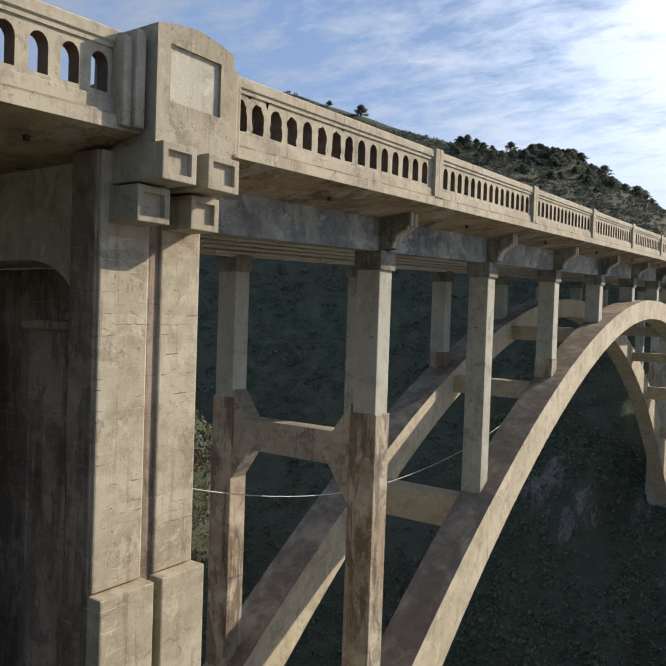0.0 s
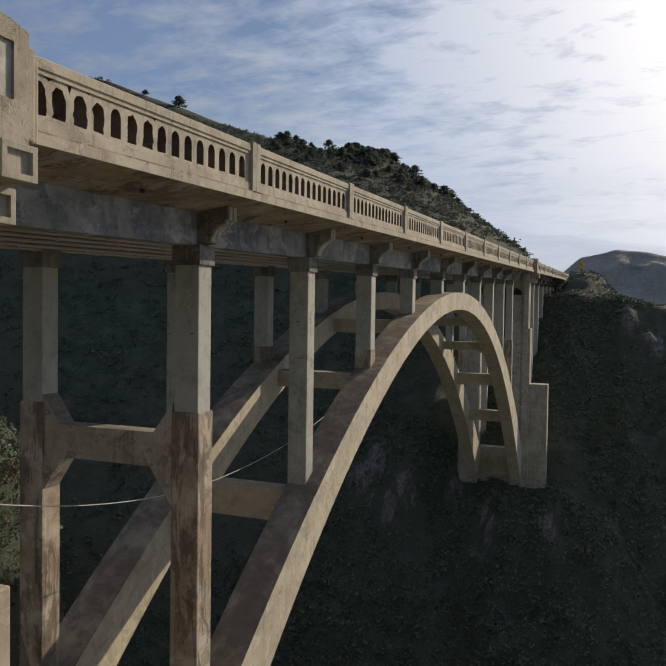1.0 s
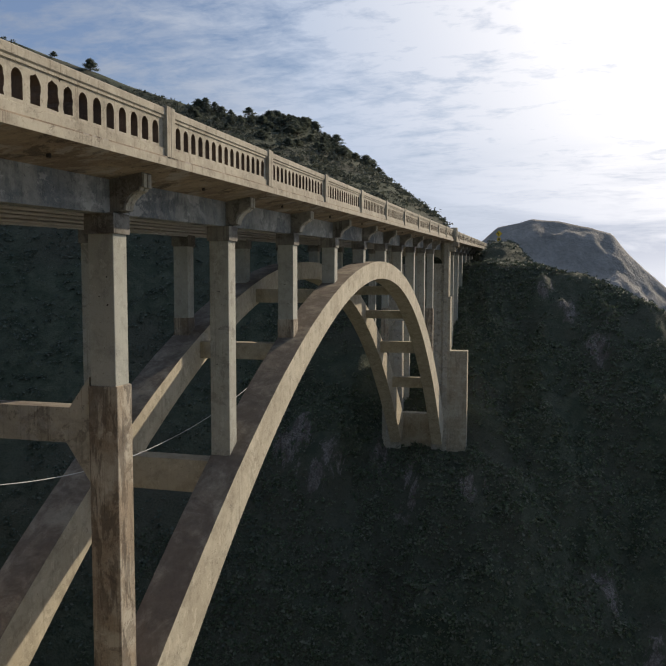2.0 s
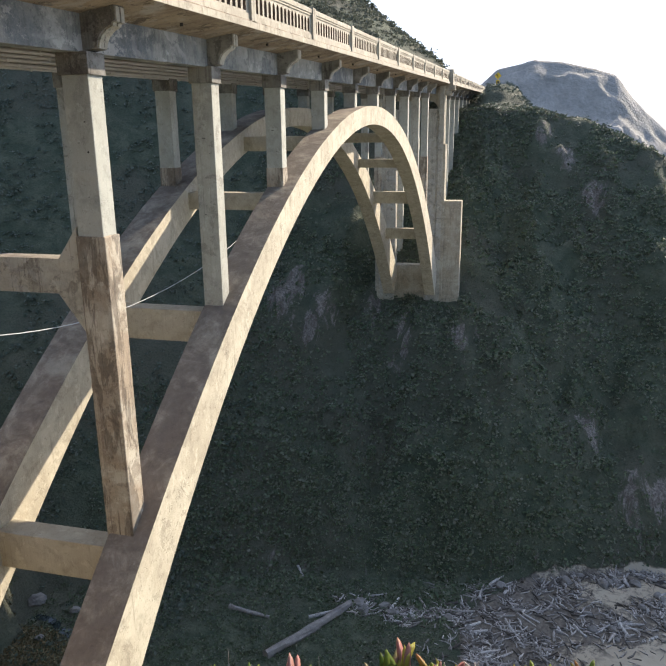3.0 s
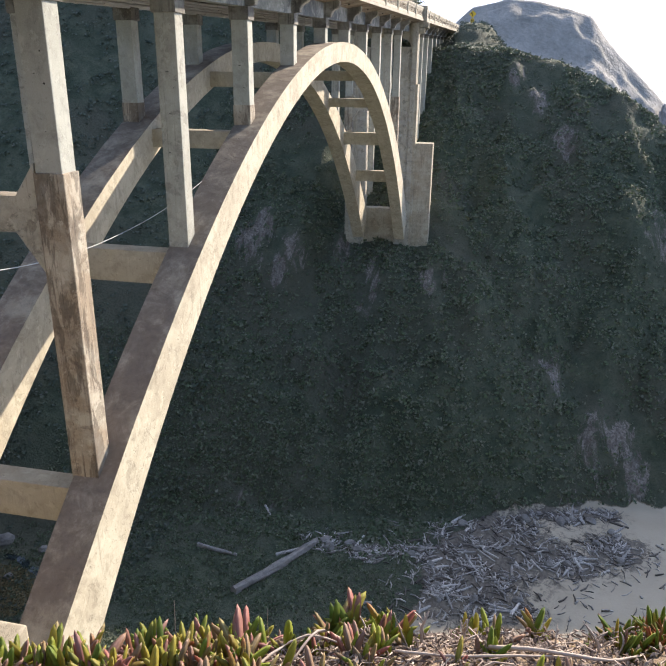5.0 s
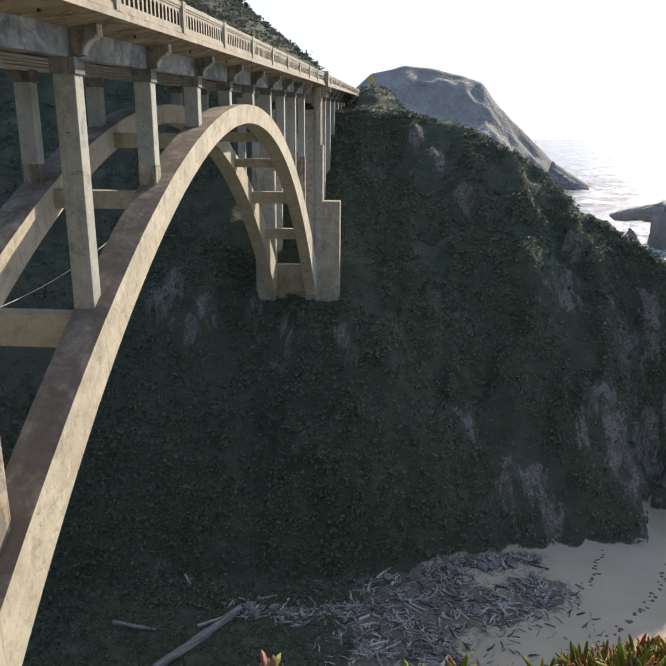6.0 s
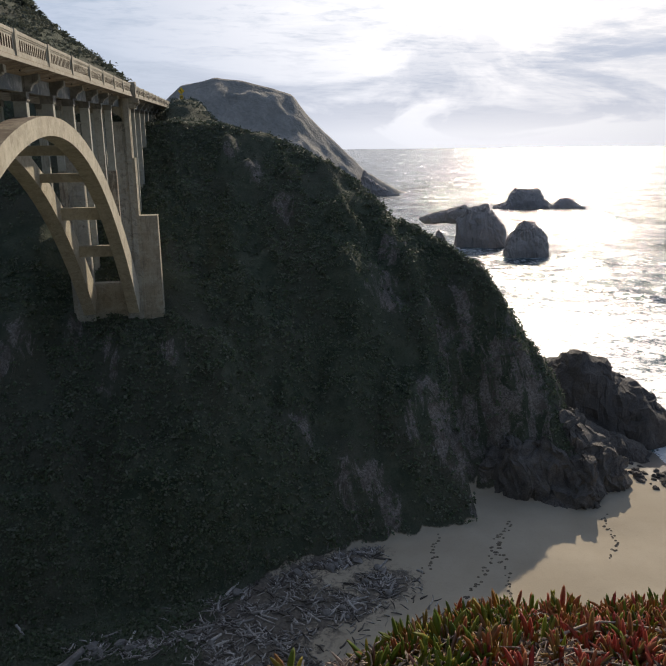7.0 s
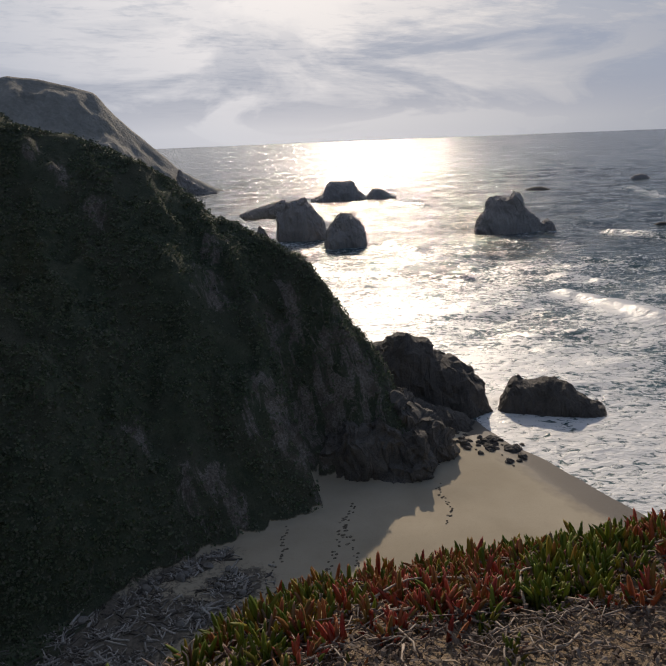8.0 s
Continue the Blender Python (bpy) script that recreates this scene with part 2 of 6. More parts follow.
def ground_material():
    """Coastal scrub over rock and earth: by slope and by patches; sand low down by the sea."""
    m, n, pos = material("hillside_ground")
    geo = n.add("ShaderNodeNewGeometry")
    nz = n.add("ShaderNodeSeparateXYZ", {0: geo.outputs["Normal"]}).outputs[2]
    big = n.noise(pos, 0.06, 5, 0.6, 0.6)
    mid = n.noise(pos, 0.5, 6, 0.65, 0.3)
    fine = n.noise(pos, 4.0, 5, 0.7)
    green = n.mix(n.span(mid, 0.38, 0.62), (0.048, 0.062, 0.04, 1), (0.095, 0.105, 0.07, 1))
    green = n.mix(n.span(big, 0.45, 0.62), green, (0.084, 0.084, 0.06, 1))
    green = n.mix(n.span(fine, 0.48, 0.66, 0.0, 0.6), green, (0.035, 0.045, 0.03, 1))
    rock = n.mix(n.span(fine, 0.38, 0.62), (0.10, 0.088, 0.075, 1), (0.26, 0.235, 0.205, 1))
    rock = n.mix(n.span(n.noise(n.scaled(pos, 0.9, 0.5, 0.25), 1.0, 7, 0.7, 0.8), 0.46, 0.62, 0.0, 0.75), rock, (0.085, 0.07, 0.055, 1))
    rocky = n.add("ShaderNodeAttribute", attribute_name="rocky").outputs["Fac"]
    gully = n.noise(n.scaled(pos, 0.55, 0.2, 0.2), 1.0, 10, 0.76, 0.8)
    bare = n.math("MULTIPLY", n.span(n.math("MULTIPLY_ADD", rocky, 0.15, gully), 0.605, 0.645), n.span(rocky, 0.0, 0.15, 0.12, 1.0))
    col = n.mix(bare, green, rock)
    # beach: dry and wet sand
    grit = n.noise(pos, 2.6, 6, 0.7)
    sand = n.mix(n.span(n.noise(pos, 0.12, 4, 0.5), 0.35, 0.65), (0.355, 0.305, 0.225, 1), (0.42, 0.365, 0.275, 1))
    z = n.add("ShaderNodeSeparateXYZ", {0: pos}).outputs[2]
    wet = n.span(n.math("MULTIPLY_ADD", n.noise(pos, 0.35, 3), 0.14, z), -45.44, -45.52)
    sand = n.mix(n.math("MULTIPLY", wet, 0.85), sand, (0.11, 0.095, 0.08, 1))
    sand = n.mix(n.span(grit, 0.55, 0.8, 0.0, 0.3), sand, (0.22, 0.19, 0.15, 1))
    wrack = n.add("ShaderNodeAttribute", attribute_name="wrack").outputs["Fac"]
    chips = n.noise(pos, 1.1, 9, 0.8, 0.6)
    sand = n.mix(n.math("MULTIPLY", n.span(n.math("MULTIPLY_ADD", wrack, 0.22, chips), 0.54, 0.62), n.span(wrack, 0.02, 0.3, 0.0, 0.9)), sand, n.mix(n.span(grit, 0.4, 0.6), (0.065, 0.056, 0.047, 1), (0.15, 0.132, 0.112, 1)))
    on = n.add("ShaderNodeAttribute", attribute_name="sand").outputs["Fac"]
    on = n.span(n.math("MULTIPLY_ADD", n.math("SUBTRACT", n.noise(pos, 0.5, 6, 0.7), 0.5), 1.1, on), 0.45, 0.6)
    col = n.mix(on, col, sand)
    gloss = n.math("SUBTRACT", 0.95, n.math("MULTIPLY", n.math("MULTIPLY", wet, on), 0.5))
    height = n.math("MULTIPLY", n.math("ADD", mid, n.math("MULTIPLY", fine, 0.5)), n.math("MULTIPLY_ADD", on, -0.9, 1.0))
    finish(n, col, gloss, height, 0.9, 0.35, 0.15)
    return m


GROUND = ground_material()


def sea_material():
    """Dark water with chop at several sizes, swell lines stretched from the viewpoint to fit the camera's view, and
    torn white foam.
    """
    m, n, pos = material("sea_water")
    foam = n.add("ShaderNodeAttribute", attribute_name="foam").outputs["Fac"]
    off = n.add("ShaderNodeAttribute", attribute_name="view_distance").outputs["Fac"]
    view_lane = n.add("ShaderNodeAttribute", attribute_name="view_lane").outputs["Vector"]
    turned = n.add("ShaderNodeVectorRotate", {"Vector": pos, "Angle": 0.5}, rotation_type="Z_AXIS").outputs[0]
    chop = n.noise(n.scaled(turned, 0.6, 1.0, 1.0), 0.34, 2, 0.55, 0.5)
    small = n.noise(n.scaled(turned, 0.6, 1.0, 1.0), 1.2, 2, 0.55, 0.4)
    long = n.noise(n.scaled(view_lane, 26.0, 60.0, 1.0), 1.0, 2, 0.55, 0.4)
    short = n.noise(n.scaled(view_lane, 95.0, 230.0, 1.0), 1.0, 3, 0.6, 0.5)
    torn = n.noise(n.scaled(turned, 0.6, 1.0, 1.0), 0.8, 7, 0.68, 1.2)
    rafts = n.noise(n.scaled(turned, 0.5, 1.0, 1.0), 0.075, 5, 0.6, 0.6)
    patch = n.math("ADD", n.math("MULTIPLY", torn, 0.72), n.math("MULTIPLY", rafts, 0.28))
    white = n.span(n.math("ADD", patch, n.math("MULTIPLY", foam, 0.235)), 0.605, 0.67)
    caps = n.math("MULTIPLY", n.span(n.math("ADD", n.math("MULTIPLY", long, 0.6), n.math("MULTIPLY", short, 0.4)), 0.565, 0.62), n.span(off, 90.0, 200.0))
    white = n.math("MAXIMUM", white, n.math("MULTIPLY", caps, 0.4))
    deep = n.mix(n.span(foam, 0.05, 0.6), (0.012, 0.032, 0.045, 1), (0.035, 0.085, 0.09, 1))
    col = n.mix(white, deep, (0.70, 0.70, 0.69, 1))
    height = n.math("ADD", n.math("MULTIPLY", chop, 0.34), n.math("ADD", n.math("MULTIPLY", small, 0.13), n.math("MULTIPLY", torn, 0.18)))
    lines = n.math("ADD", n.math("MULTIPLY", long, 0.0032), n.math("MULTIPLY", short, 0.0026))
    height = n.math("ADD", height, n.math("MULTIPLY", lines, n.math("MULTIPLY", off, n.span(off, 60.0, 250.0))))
    rough = n.math("MULTIPLY_ADD", white, 0.3, n.span(off, 100.0, 1200.0, 0.08, 0.13))
    finish(n, col, rough, height, 1.0, 1.0, 0.5, IOR=1.33)
    return m


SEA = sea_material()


def plain(name, color, color2, scale, rough=0.8, bump=0.3, metal=0.0, spec=0.35, distance=0.01):
    m, n, pos = material(name)
    a = n.noise(pos, scale, 5, 0.6)
    b = n.noise(pos, scale * 9, 4, 0.65)
    col = n.mix(n.span(n.math("MULTIPLY_ADD", b, 0.4, n.math("MULTIPLY", a, 0.6)), 0.35, 0.65), (*color, 1), (*color2, 1))
    finish(n, col, rough, b, bump, distance, spec, Metallic=metal)
    return m


CLIFF = plain("cliff_rock", (0.055, 0.05, 0.045), (0.19, 0.172, 0.15), 0.6, 0.9, 0.9, distance=0.25)
ROCK = plain("dark_sea_rock", (0.055, 0.05, 0.045), (0.13, 0.115, 0.10), 0.35, 0.85, 0.9, distance=0.3)
# Distant stacks: rock paled so that the colour carries the haze.
HAZED_ROCK = plain("hazed_sea_rock", (0.23, 0.21, 0.195), (0.37, 0.34, 0.315), 0.12, 0.9, 0.9, distance=0.5)
STONE = plain("grey_beach_stone", (0.13, 0.12, 0.11), (0.24, 0.225, 0.205), 1.2, 0.9, 0.6, distance=0.05)
# Headland base lightened: aerial haze is painted into it.
HEADLAND = plain("hazed_headland_rock", (0.20, 0.195, 0.17), (0.39, 0.365, 0.325), 0.035, 0.95, 0.9, distance=1.5)
PIPE = plain("galvanised_pipe", (0.44, 0.425, 0.385), (0.36, 0.345, 0.31), 2.0, 0.55, 0.1, 0.0)
WIRE = plain("pale_cable", (0.55, 0.55, 0.53), (0.45, 0.45, 0.44), 3.0, 0.6, 0.05)
ASPHALT = plain("road_asphalt", (0.045, 0.045, 0.045), (0.065, 0.063, 0.06), 1.0, 0.9, 0.4)


# ---------------------------------------------------------------- building helpers
def part(name, bm, mat, parent=None, label="", m=None, smooth=False):
    me = bpy.data.meshes.new(name)
    bmesh.ops.recalc_face_normals(bm, faces=bm.faces)
    bm.to_mesh(me)
    bm.free()
    me.materials.append(mat)
    if smooth:
        me.shade_smooth()
    ob = new(name, me)
    if parent is not None:
        ob.parent = parent
    if m is not None:
        ob.matrix_basis = m
    if label:
        tagged(ob, label)
    return ob


def thing(name, label, category, m=None, group="", kind=""):
    ob = new(name)
    ob.empty_display_size = 0.3
    if m is not None:
        ob.matrix_basis = m
    return tagged(ob, label, category, group, kind)


def box(bm, x0, x1, y0, y1, z0, z1, shear=0.0, bevel=0.0):
    """A box; shear: rise in z for each metre of y."""
    vs = [bm.verts.new((x, y, z + shear * y)) for z in (z0, z1) for y in (y0, y1) for x in (x0, x1)]
    fs = [bm.faces.new([vs[i] for i in f]) for f in ((0, 2, 3, 1), (4, 5, 7, 6), (0, 1, 5, 4), (1, 3, 7, 5), (3, 2, 6, 7), (2, 0, 4, 6))]
    if bevel:
        es = {e for f in fs for e in f.edges}
        bmesh.ops.bevel(bm, geom=list(es), offset=bevel, segments=2, affect="EDGES", profile=0.6)


def prism(bm, outline, axis, a, b, shear=0.0):
    """An outline of (u, v) pulled along an axis from a to b. x: (y, z); y: (x, z); z: (x, y)."""
    def at(u, v, w):
        p = {"x": (w, u, v), "y": (u, w, v), "z": (u, v, w)}[axis]
        return (p[0], p[1], p[2] + shear * p[1])
    lo = [bm.verts.new(at(u, v, a)) for u, v in outline]
    hi = [bm.verts.new(at(u, v, b)) for u, v in outline]
    bm.faces.new(lo)
    bm.faces.new(hi)
    n = len(outline)
    for i in range(n):
        bm.faces.new((lo[i], lo[(i + 1) % n], hi[(i + 1) % n], hi[i]))


def chip(bm, amount, scale=3.0, seed=0.0):
    """Uneven, worn edges: every corner drifts a little."""
    for v in bm.verts:
        v.co += Vector(noise.noise_vector(v.co * scale + Vector((seed, 0, 0)))) * amount


def tube(bm, points, r, sides=6):
    """A tube along points; r: one radius or one for each point."""
    rs = r if isinstance(r, (list, tuple)) else [r] * len(points)
    rings = []
    for i, p in enumerate(points):
        p = Vector(p)
        t = (Vector(points[min(i + 1, len(points) - 1)]) - Vector(points[max(i - 1, 0)])).normalized()
        a = t.orthogonal().normalized()
        b = t.cross(a)
        rings.append([bm.verts.new(p + (a * math.cos(2 * math.pi * k / sides) + b * math.sin(2 * math.pi * k / sides)) * rs[i]) for k in range(sides)])
    for r0, r1 in zip(rings, rings[1:]):
        for k in range(sides):
            bm.faces.new((r0[k], r0[(k + 1) % sides], r1[(k + 1) % sides], r1[k]))
    bm.faces.new(rings[0][::-1])
    bm.faces.new(rings[-1])


# ---------------------------------------------------------------- the land
SEA_Z = -46.0


def fbm(x, y, s, o=4):
    return noise.fractal(Vector((x * s, y * s, 3.7)), 1.0, 2.0, o)


RIDGE_X = [-400, -218, -162, -123, -77, -60, -37, -17, -8]
RIDGE_Y = [300, 272, 274, 272, 269, 263, 248, 220, 190]
RIDGE_Z = [150, 107, 84, 69.5, 61, 49, 32, 16, 7]
CREST_X = [-400, -80, -40, -20, -8, 0, 9.5, 17, 24, 29.5, 33.5, 36.5, 40, 43.5, 47, 49, 53, 57]
CREST_Y = [150, 112, 108, 107, 106, 106, 105, 105, 100, 98, 93, 90, 87, 83, 79, 76, 72, 72]
CREST_Z = [30, 14, 9, 3, 0, -0.5, -0.2, -2.4, -5.5, -9.2, -14.2, -15.2, -17.6, -20, -26.7, -30, -38, -47]


def smooth(a, b, x):
    t = min(max((x - a) / (b - a), 0), 1)
    return t * t * (3 - 2 * t)


def floor_z(x, y):
    z = -44.3 - 0.0335 * max(0, x - 25) - 0.09 * max(0, x - 63.5) + 0.055 * max(0, -x - 2)
    return z + (0.15 - 0.12 * smooth(48, 60, x)) * fbm(x, y, 0.15)


def foot_y(x):
    y = float(np.interp(x, [-40, -9, 5, 8.5, 15, 21.7, 28.5, 33, 35, 35.7, 36.6, 40, 43.6, 47, 51, 58], [47, 48, 51, 52, 55, 57, 58.8, 59.6, 60, 66.5, 68.2, 66.8, 64.6, 64.4, 63.5, 70]))
    return y + 0.5 * noise.noise((x * 0.4, 1.3, 0))


# bare faces on the far slope: place and reach
FACES = [(29.3, 81, 3.6), (31.5, 86, 2.4), (17.6, 91.5, 2.8), (13.5, 97, 2.2), (11, 100, 1.8), (38, 70, 4.0), (33, 66.6, 3.0), (31.5, 69, 2.6), (28.8, 66, 1.8), (24, 60.3, 3.0), (16.3, 65, 2.2),
         (42, 71.5, 3.6), (45.5, 71, 3.6), (34.4, 64.5, 3.4), (-13.8, 67.5, 3.0), (-3.7, 68, 2.2), (2.7, 67.7, 2.4), (-8, 72, 2.0), (-17.5, 70, 3.4), (20, 61, 2.0), (36, 78, 2.6), (40, 80, 2.2)]


def bareness(x, y):
    w = 1.2 * noise.noise((x * 0.35, y * 0.35, 5.0))
    return max(smooth(1.25, 0.35, math.hypot((x - fx) / (0.72 * r), (y - fy) / (1.2 * r)) + 0.45 * w) for fx, fy, r in FACES)


def sand_x(y):
    """Where the weeds of the canyon floor give way to sand."""
    return float(np.interp(y, [38, 44, 48, 51, 54.5], [4.6, 5.6, 6.3, 9, 11.5]))


def land(x, y):
    """Height of the land, less its small roughness."""
    f = floor_z(x, y)
    ys = foot_y(x)
    yc = float(np.interp(x, CREST_X, CREST_Y))
    zc = float(np.interp(x, CREST_X, CREST_Z))
    south = f - 2
    if y > ys:
        s = (y - ys) / (yc - ys)
        if s <= 1:
            p = float(np.interp(x, [-60, -20, -4, 10, 25, 45], [0.9, 0.86, 0.85, 0.78, 0.82, 0.8]))
            south = -44.5 + (zc + 44.5) * s ** p
            south += (2.6 * fbm(x, y, 0.07, 5) + 0.9 * fbm(x, y, 0.3, 3) + (1.1 - 4.5 * abs(noise.noise((x * 0.13 + 0.02 * y, y * 0.035, 8.0))) - 1.6 * abs(noise.noise((x * 0.4 - 0.1 * y, y * 0.1, 4.0)))) * (1 - math.exp(-((x + 3) / 9) ** 4 - ((y - 72) / 9) ** 4))) * min(1, s * 6) * min(1, (1 - s) * 4 + 0.15)
        elif x < -4:
            yr = float(np.interp(x, RIDGE_X, RIDGE_Y))
            zr = float(np.interp(x, RIDGE_X, RIDGE_Z))
            south = zc + (zr - zc) * (y - yc) / (yr - yc) + 2.0 * fbm(x, y, 0.03, 5) if y < yr else zr - 0.3 * (y - yr)
        else:
            flat = smooth(30, 8, abs(x + 4))
            south = zc - (y - yc) * (0.45 * (1 - flat)) + 0.045 * (y - yc) * flat + 0.6 * fbm(x, y, 0.15)
            south += flat * smooth(112, 136, y) * 1.6
            south += (3.3 + 0.8 * noise.noise((x * 0.5, y * 0.3, 5.0))) * smooth(0.3, 1.8, x) * smooth(9.8, 4.6, x) * math.exp(-((y - 122) / 9) ** 2)
        south -= 4.0 * math.exp(-((x + 17.5) / 4.5) ** 2 - ((y - 70) / 9) ** 2)
        south += 1.5 * math.exp(-((x + 3) / 6) ** 2 - ((y - 71) / 5) ** 2)
        if x > 50:
            south -= 2.2 * max(0, x - 51 - 2.5 * noise.noise((y * 0.15, 7.7, 0)))
    q = 0.9 * y - 0.43 * x + 4 * fbm(x, y, 0.02)
    bank = -43 + 1.0 * (q - 46) if q < 106 else 17 + 0.3 * (q - 106)
    bank -= max(0, x + 12) * 1.2
    if y > yc - 10:
        bank = min(bank, zc)
    bank = min(bank, float(np.interp(x, [-95, -50], [45, zc + 1.0])))
    north = -43.5 + (26 + 2 * fbm(x, 0, 0.1) - y) * 1.15 - max(0, 5.5 - x) * 0.55 * (1 if y > -9 else 0.3)
    north = min(north, -6.35 + 0.3 * max(0, -13 - y) + 0.35 * fbm(x, y, 0.3))
    if x > 20:
        north -= 0.7 * (x - 20)
    d = math.hypot(x + 42, y - 30) + 0.8 * noise.noise((x * 0.3, y * 0.3, 1.0))
    if d < 22:
        north = max(north, -6 - 0.95 * d - 13 * max(0.0, d - 10.4))
    top = max(south, bank, north)
    if top > f:
        top += 0.5 * fbm(x, y, 0.35, 4) * min(1, (top - f) / 2)
        if -25 < x < 50 and 55 < y < 104:
            top += bareness(x, y) * (0.9 - 2.4 * abs(noise.noise((x * 0.42, y * 0.16, 2.0)))) * min(1, (top - f) / 3)
    return max(top, f)


def grid_mesh(name, xs, ys, height, mat, label, category, kind="structure"):
    verts = [(x, y, height(x, y)) for y in ys for x in xs]
    n = len(xs)
    faces = [(j * n + i, j * n + i + 1, (j + 1) * n + i + 1, (j + 1) * n + i) for j in range(len(ys) - 1) for i in range(n - 1)]
    me = bpy.data.meshes.new(name)
    me.from_pydata(verts, [], faces)
    me.materials.append(mat)
    me.shade_smooth()
    return tagged(new(name, me), label, category, kind=kind)


def steps(a, b, d):
    n = max(1, round((b - a) / d))
    return [a + (b - a) * i / n for i in range(n)]


xs = steps(-480, -200, 14) + steps(-200, -60, 5) + steps(-60, 70, 0.9) + steps(70, 100, 4) + [100]
ys = steps(-120, -12, 8) + steps(-12, 10, 2) + steps(10, 135, 0.9) + steps(135, 300, 5) + steps(300, 420, 20) + [420]
ground = grid_mesh("ground", xs, ys, land, GROUND, "scrub-covered canyon slopes of dark earth and rock", "hillside")
at = ground.data.attributes.new("rocky", "FLOAT", "POINT")
for v, d in zip(ground.data.vertices, at.data):
    x, y, z = v.co
    nose = 0.55 * smooth(26, 45, x + 4 * noise.noise((x * 0.1, y * 0.1, z * 0.1))) * (1 - smooth(-34, -16, z))
    if -25 < x < 50 and 55 < y < 104:
        nose += bareness(x, y)
    d.value = 0.0 if z < floor_z(x, y) + 0.2 else min(1.0, nose + 0.25 * smooth(-40, -44, z))
at = ground.data.attributes.new("sand", "FLOAT", "POINT")
for v, d in zip(ground.data.vertices, at.data):
    x, y, z = v.co
    d.value = (1 - smooth(0.05, 0.5, z - floor_z(x, y))) * smooth(-2.0, 2.0, x - sand_x(y))

# heaps of driftwood on the upper beach: place and spread
PILES = [(-3.5, 44.8, 3.0, 1.2), (0, 44.5, 3.6, 1.2), (3.5, 45.5, 4.0, 1.6), (7, 45.3, 4.0, 3.0), (12.1, 51.6, 5.0, 2.4), (16.9, 54.2, 4.5, 1.4), (20.8, 55.4, 3.5, 1.0), (13.8, 47.1, 5.5, 3.0), (10.6, 42.7, 4.5, 3.0), (7, 51.5, 2.5, 1.6), (9, 48.5, 4.5, 2.5), (6.5, 40.5, 3.0, 3.0), (17.6, 47, 4.0, 2.5), (11, 39, 4.5, 2.5), (22, 50, 3.5, 2.5)]
at = ground.data.attributes.new("wrack", "FLOAT", "POINT")
for v, d in zip(ground.data.vertices, at.data):
    x, y, z = v.co
    if -12 < x < 32 and 30 < y < 62:
        d.value = min(1.0, sum(math.exp(-((x - px) / (0.8 * sx)) ** 2 - ((y - py) / (0.8 * sy)) ** 2) for px, py, sx, sy in PILES))

# breaking and rising waves: two ends, height, width, whiteness
WAVES = [((138, 141), (139.5, 127), 1.4, 2.0, 1.0), ((139.5, 128), (135, 100), 1.3, 2.2, 1.0), ((118.6, 182.7), (129.3, 169.5), 1.3, 2.4, 0.05),
         ((149, 204), (156, 194), 1.1, 2.4, 0.1), ((136.5, 252), (147, 224), 1.3, 2.6, 0.15), ((222, 403), (235, 368), 2.2, 3.0, 0.2),
         ((358, 304), (420, 393), 1.3, 3.0, 0.8), ((231, 226), (238, 190), 1.1, 2.0, 0.5), ((152, 160), (160, 140), 0.9, 2.0, 0.6), ((176, 176), (188, 150), 1.0, 2.0, 0.3)]


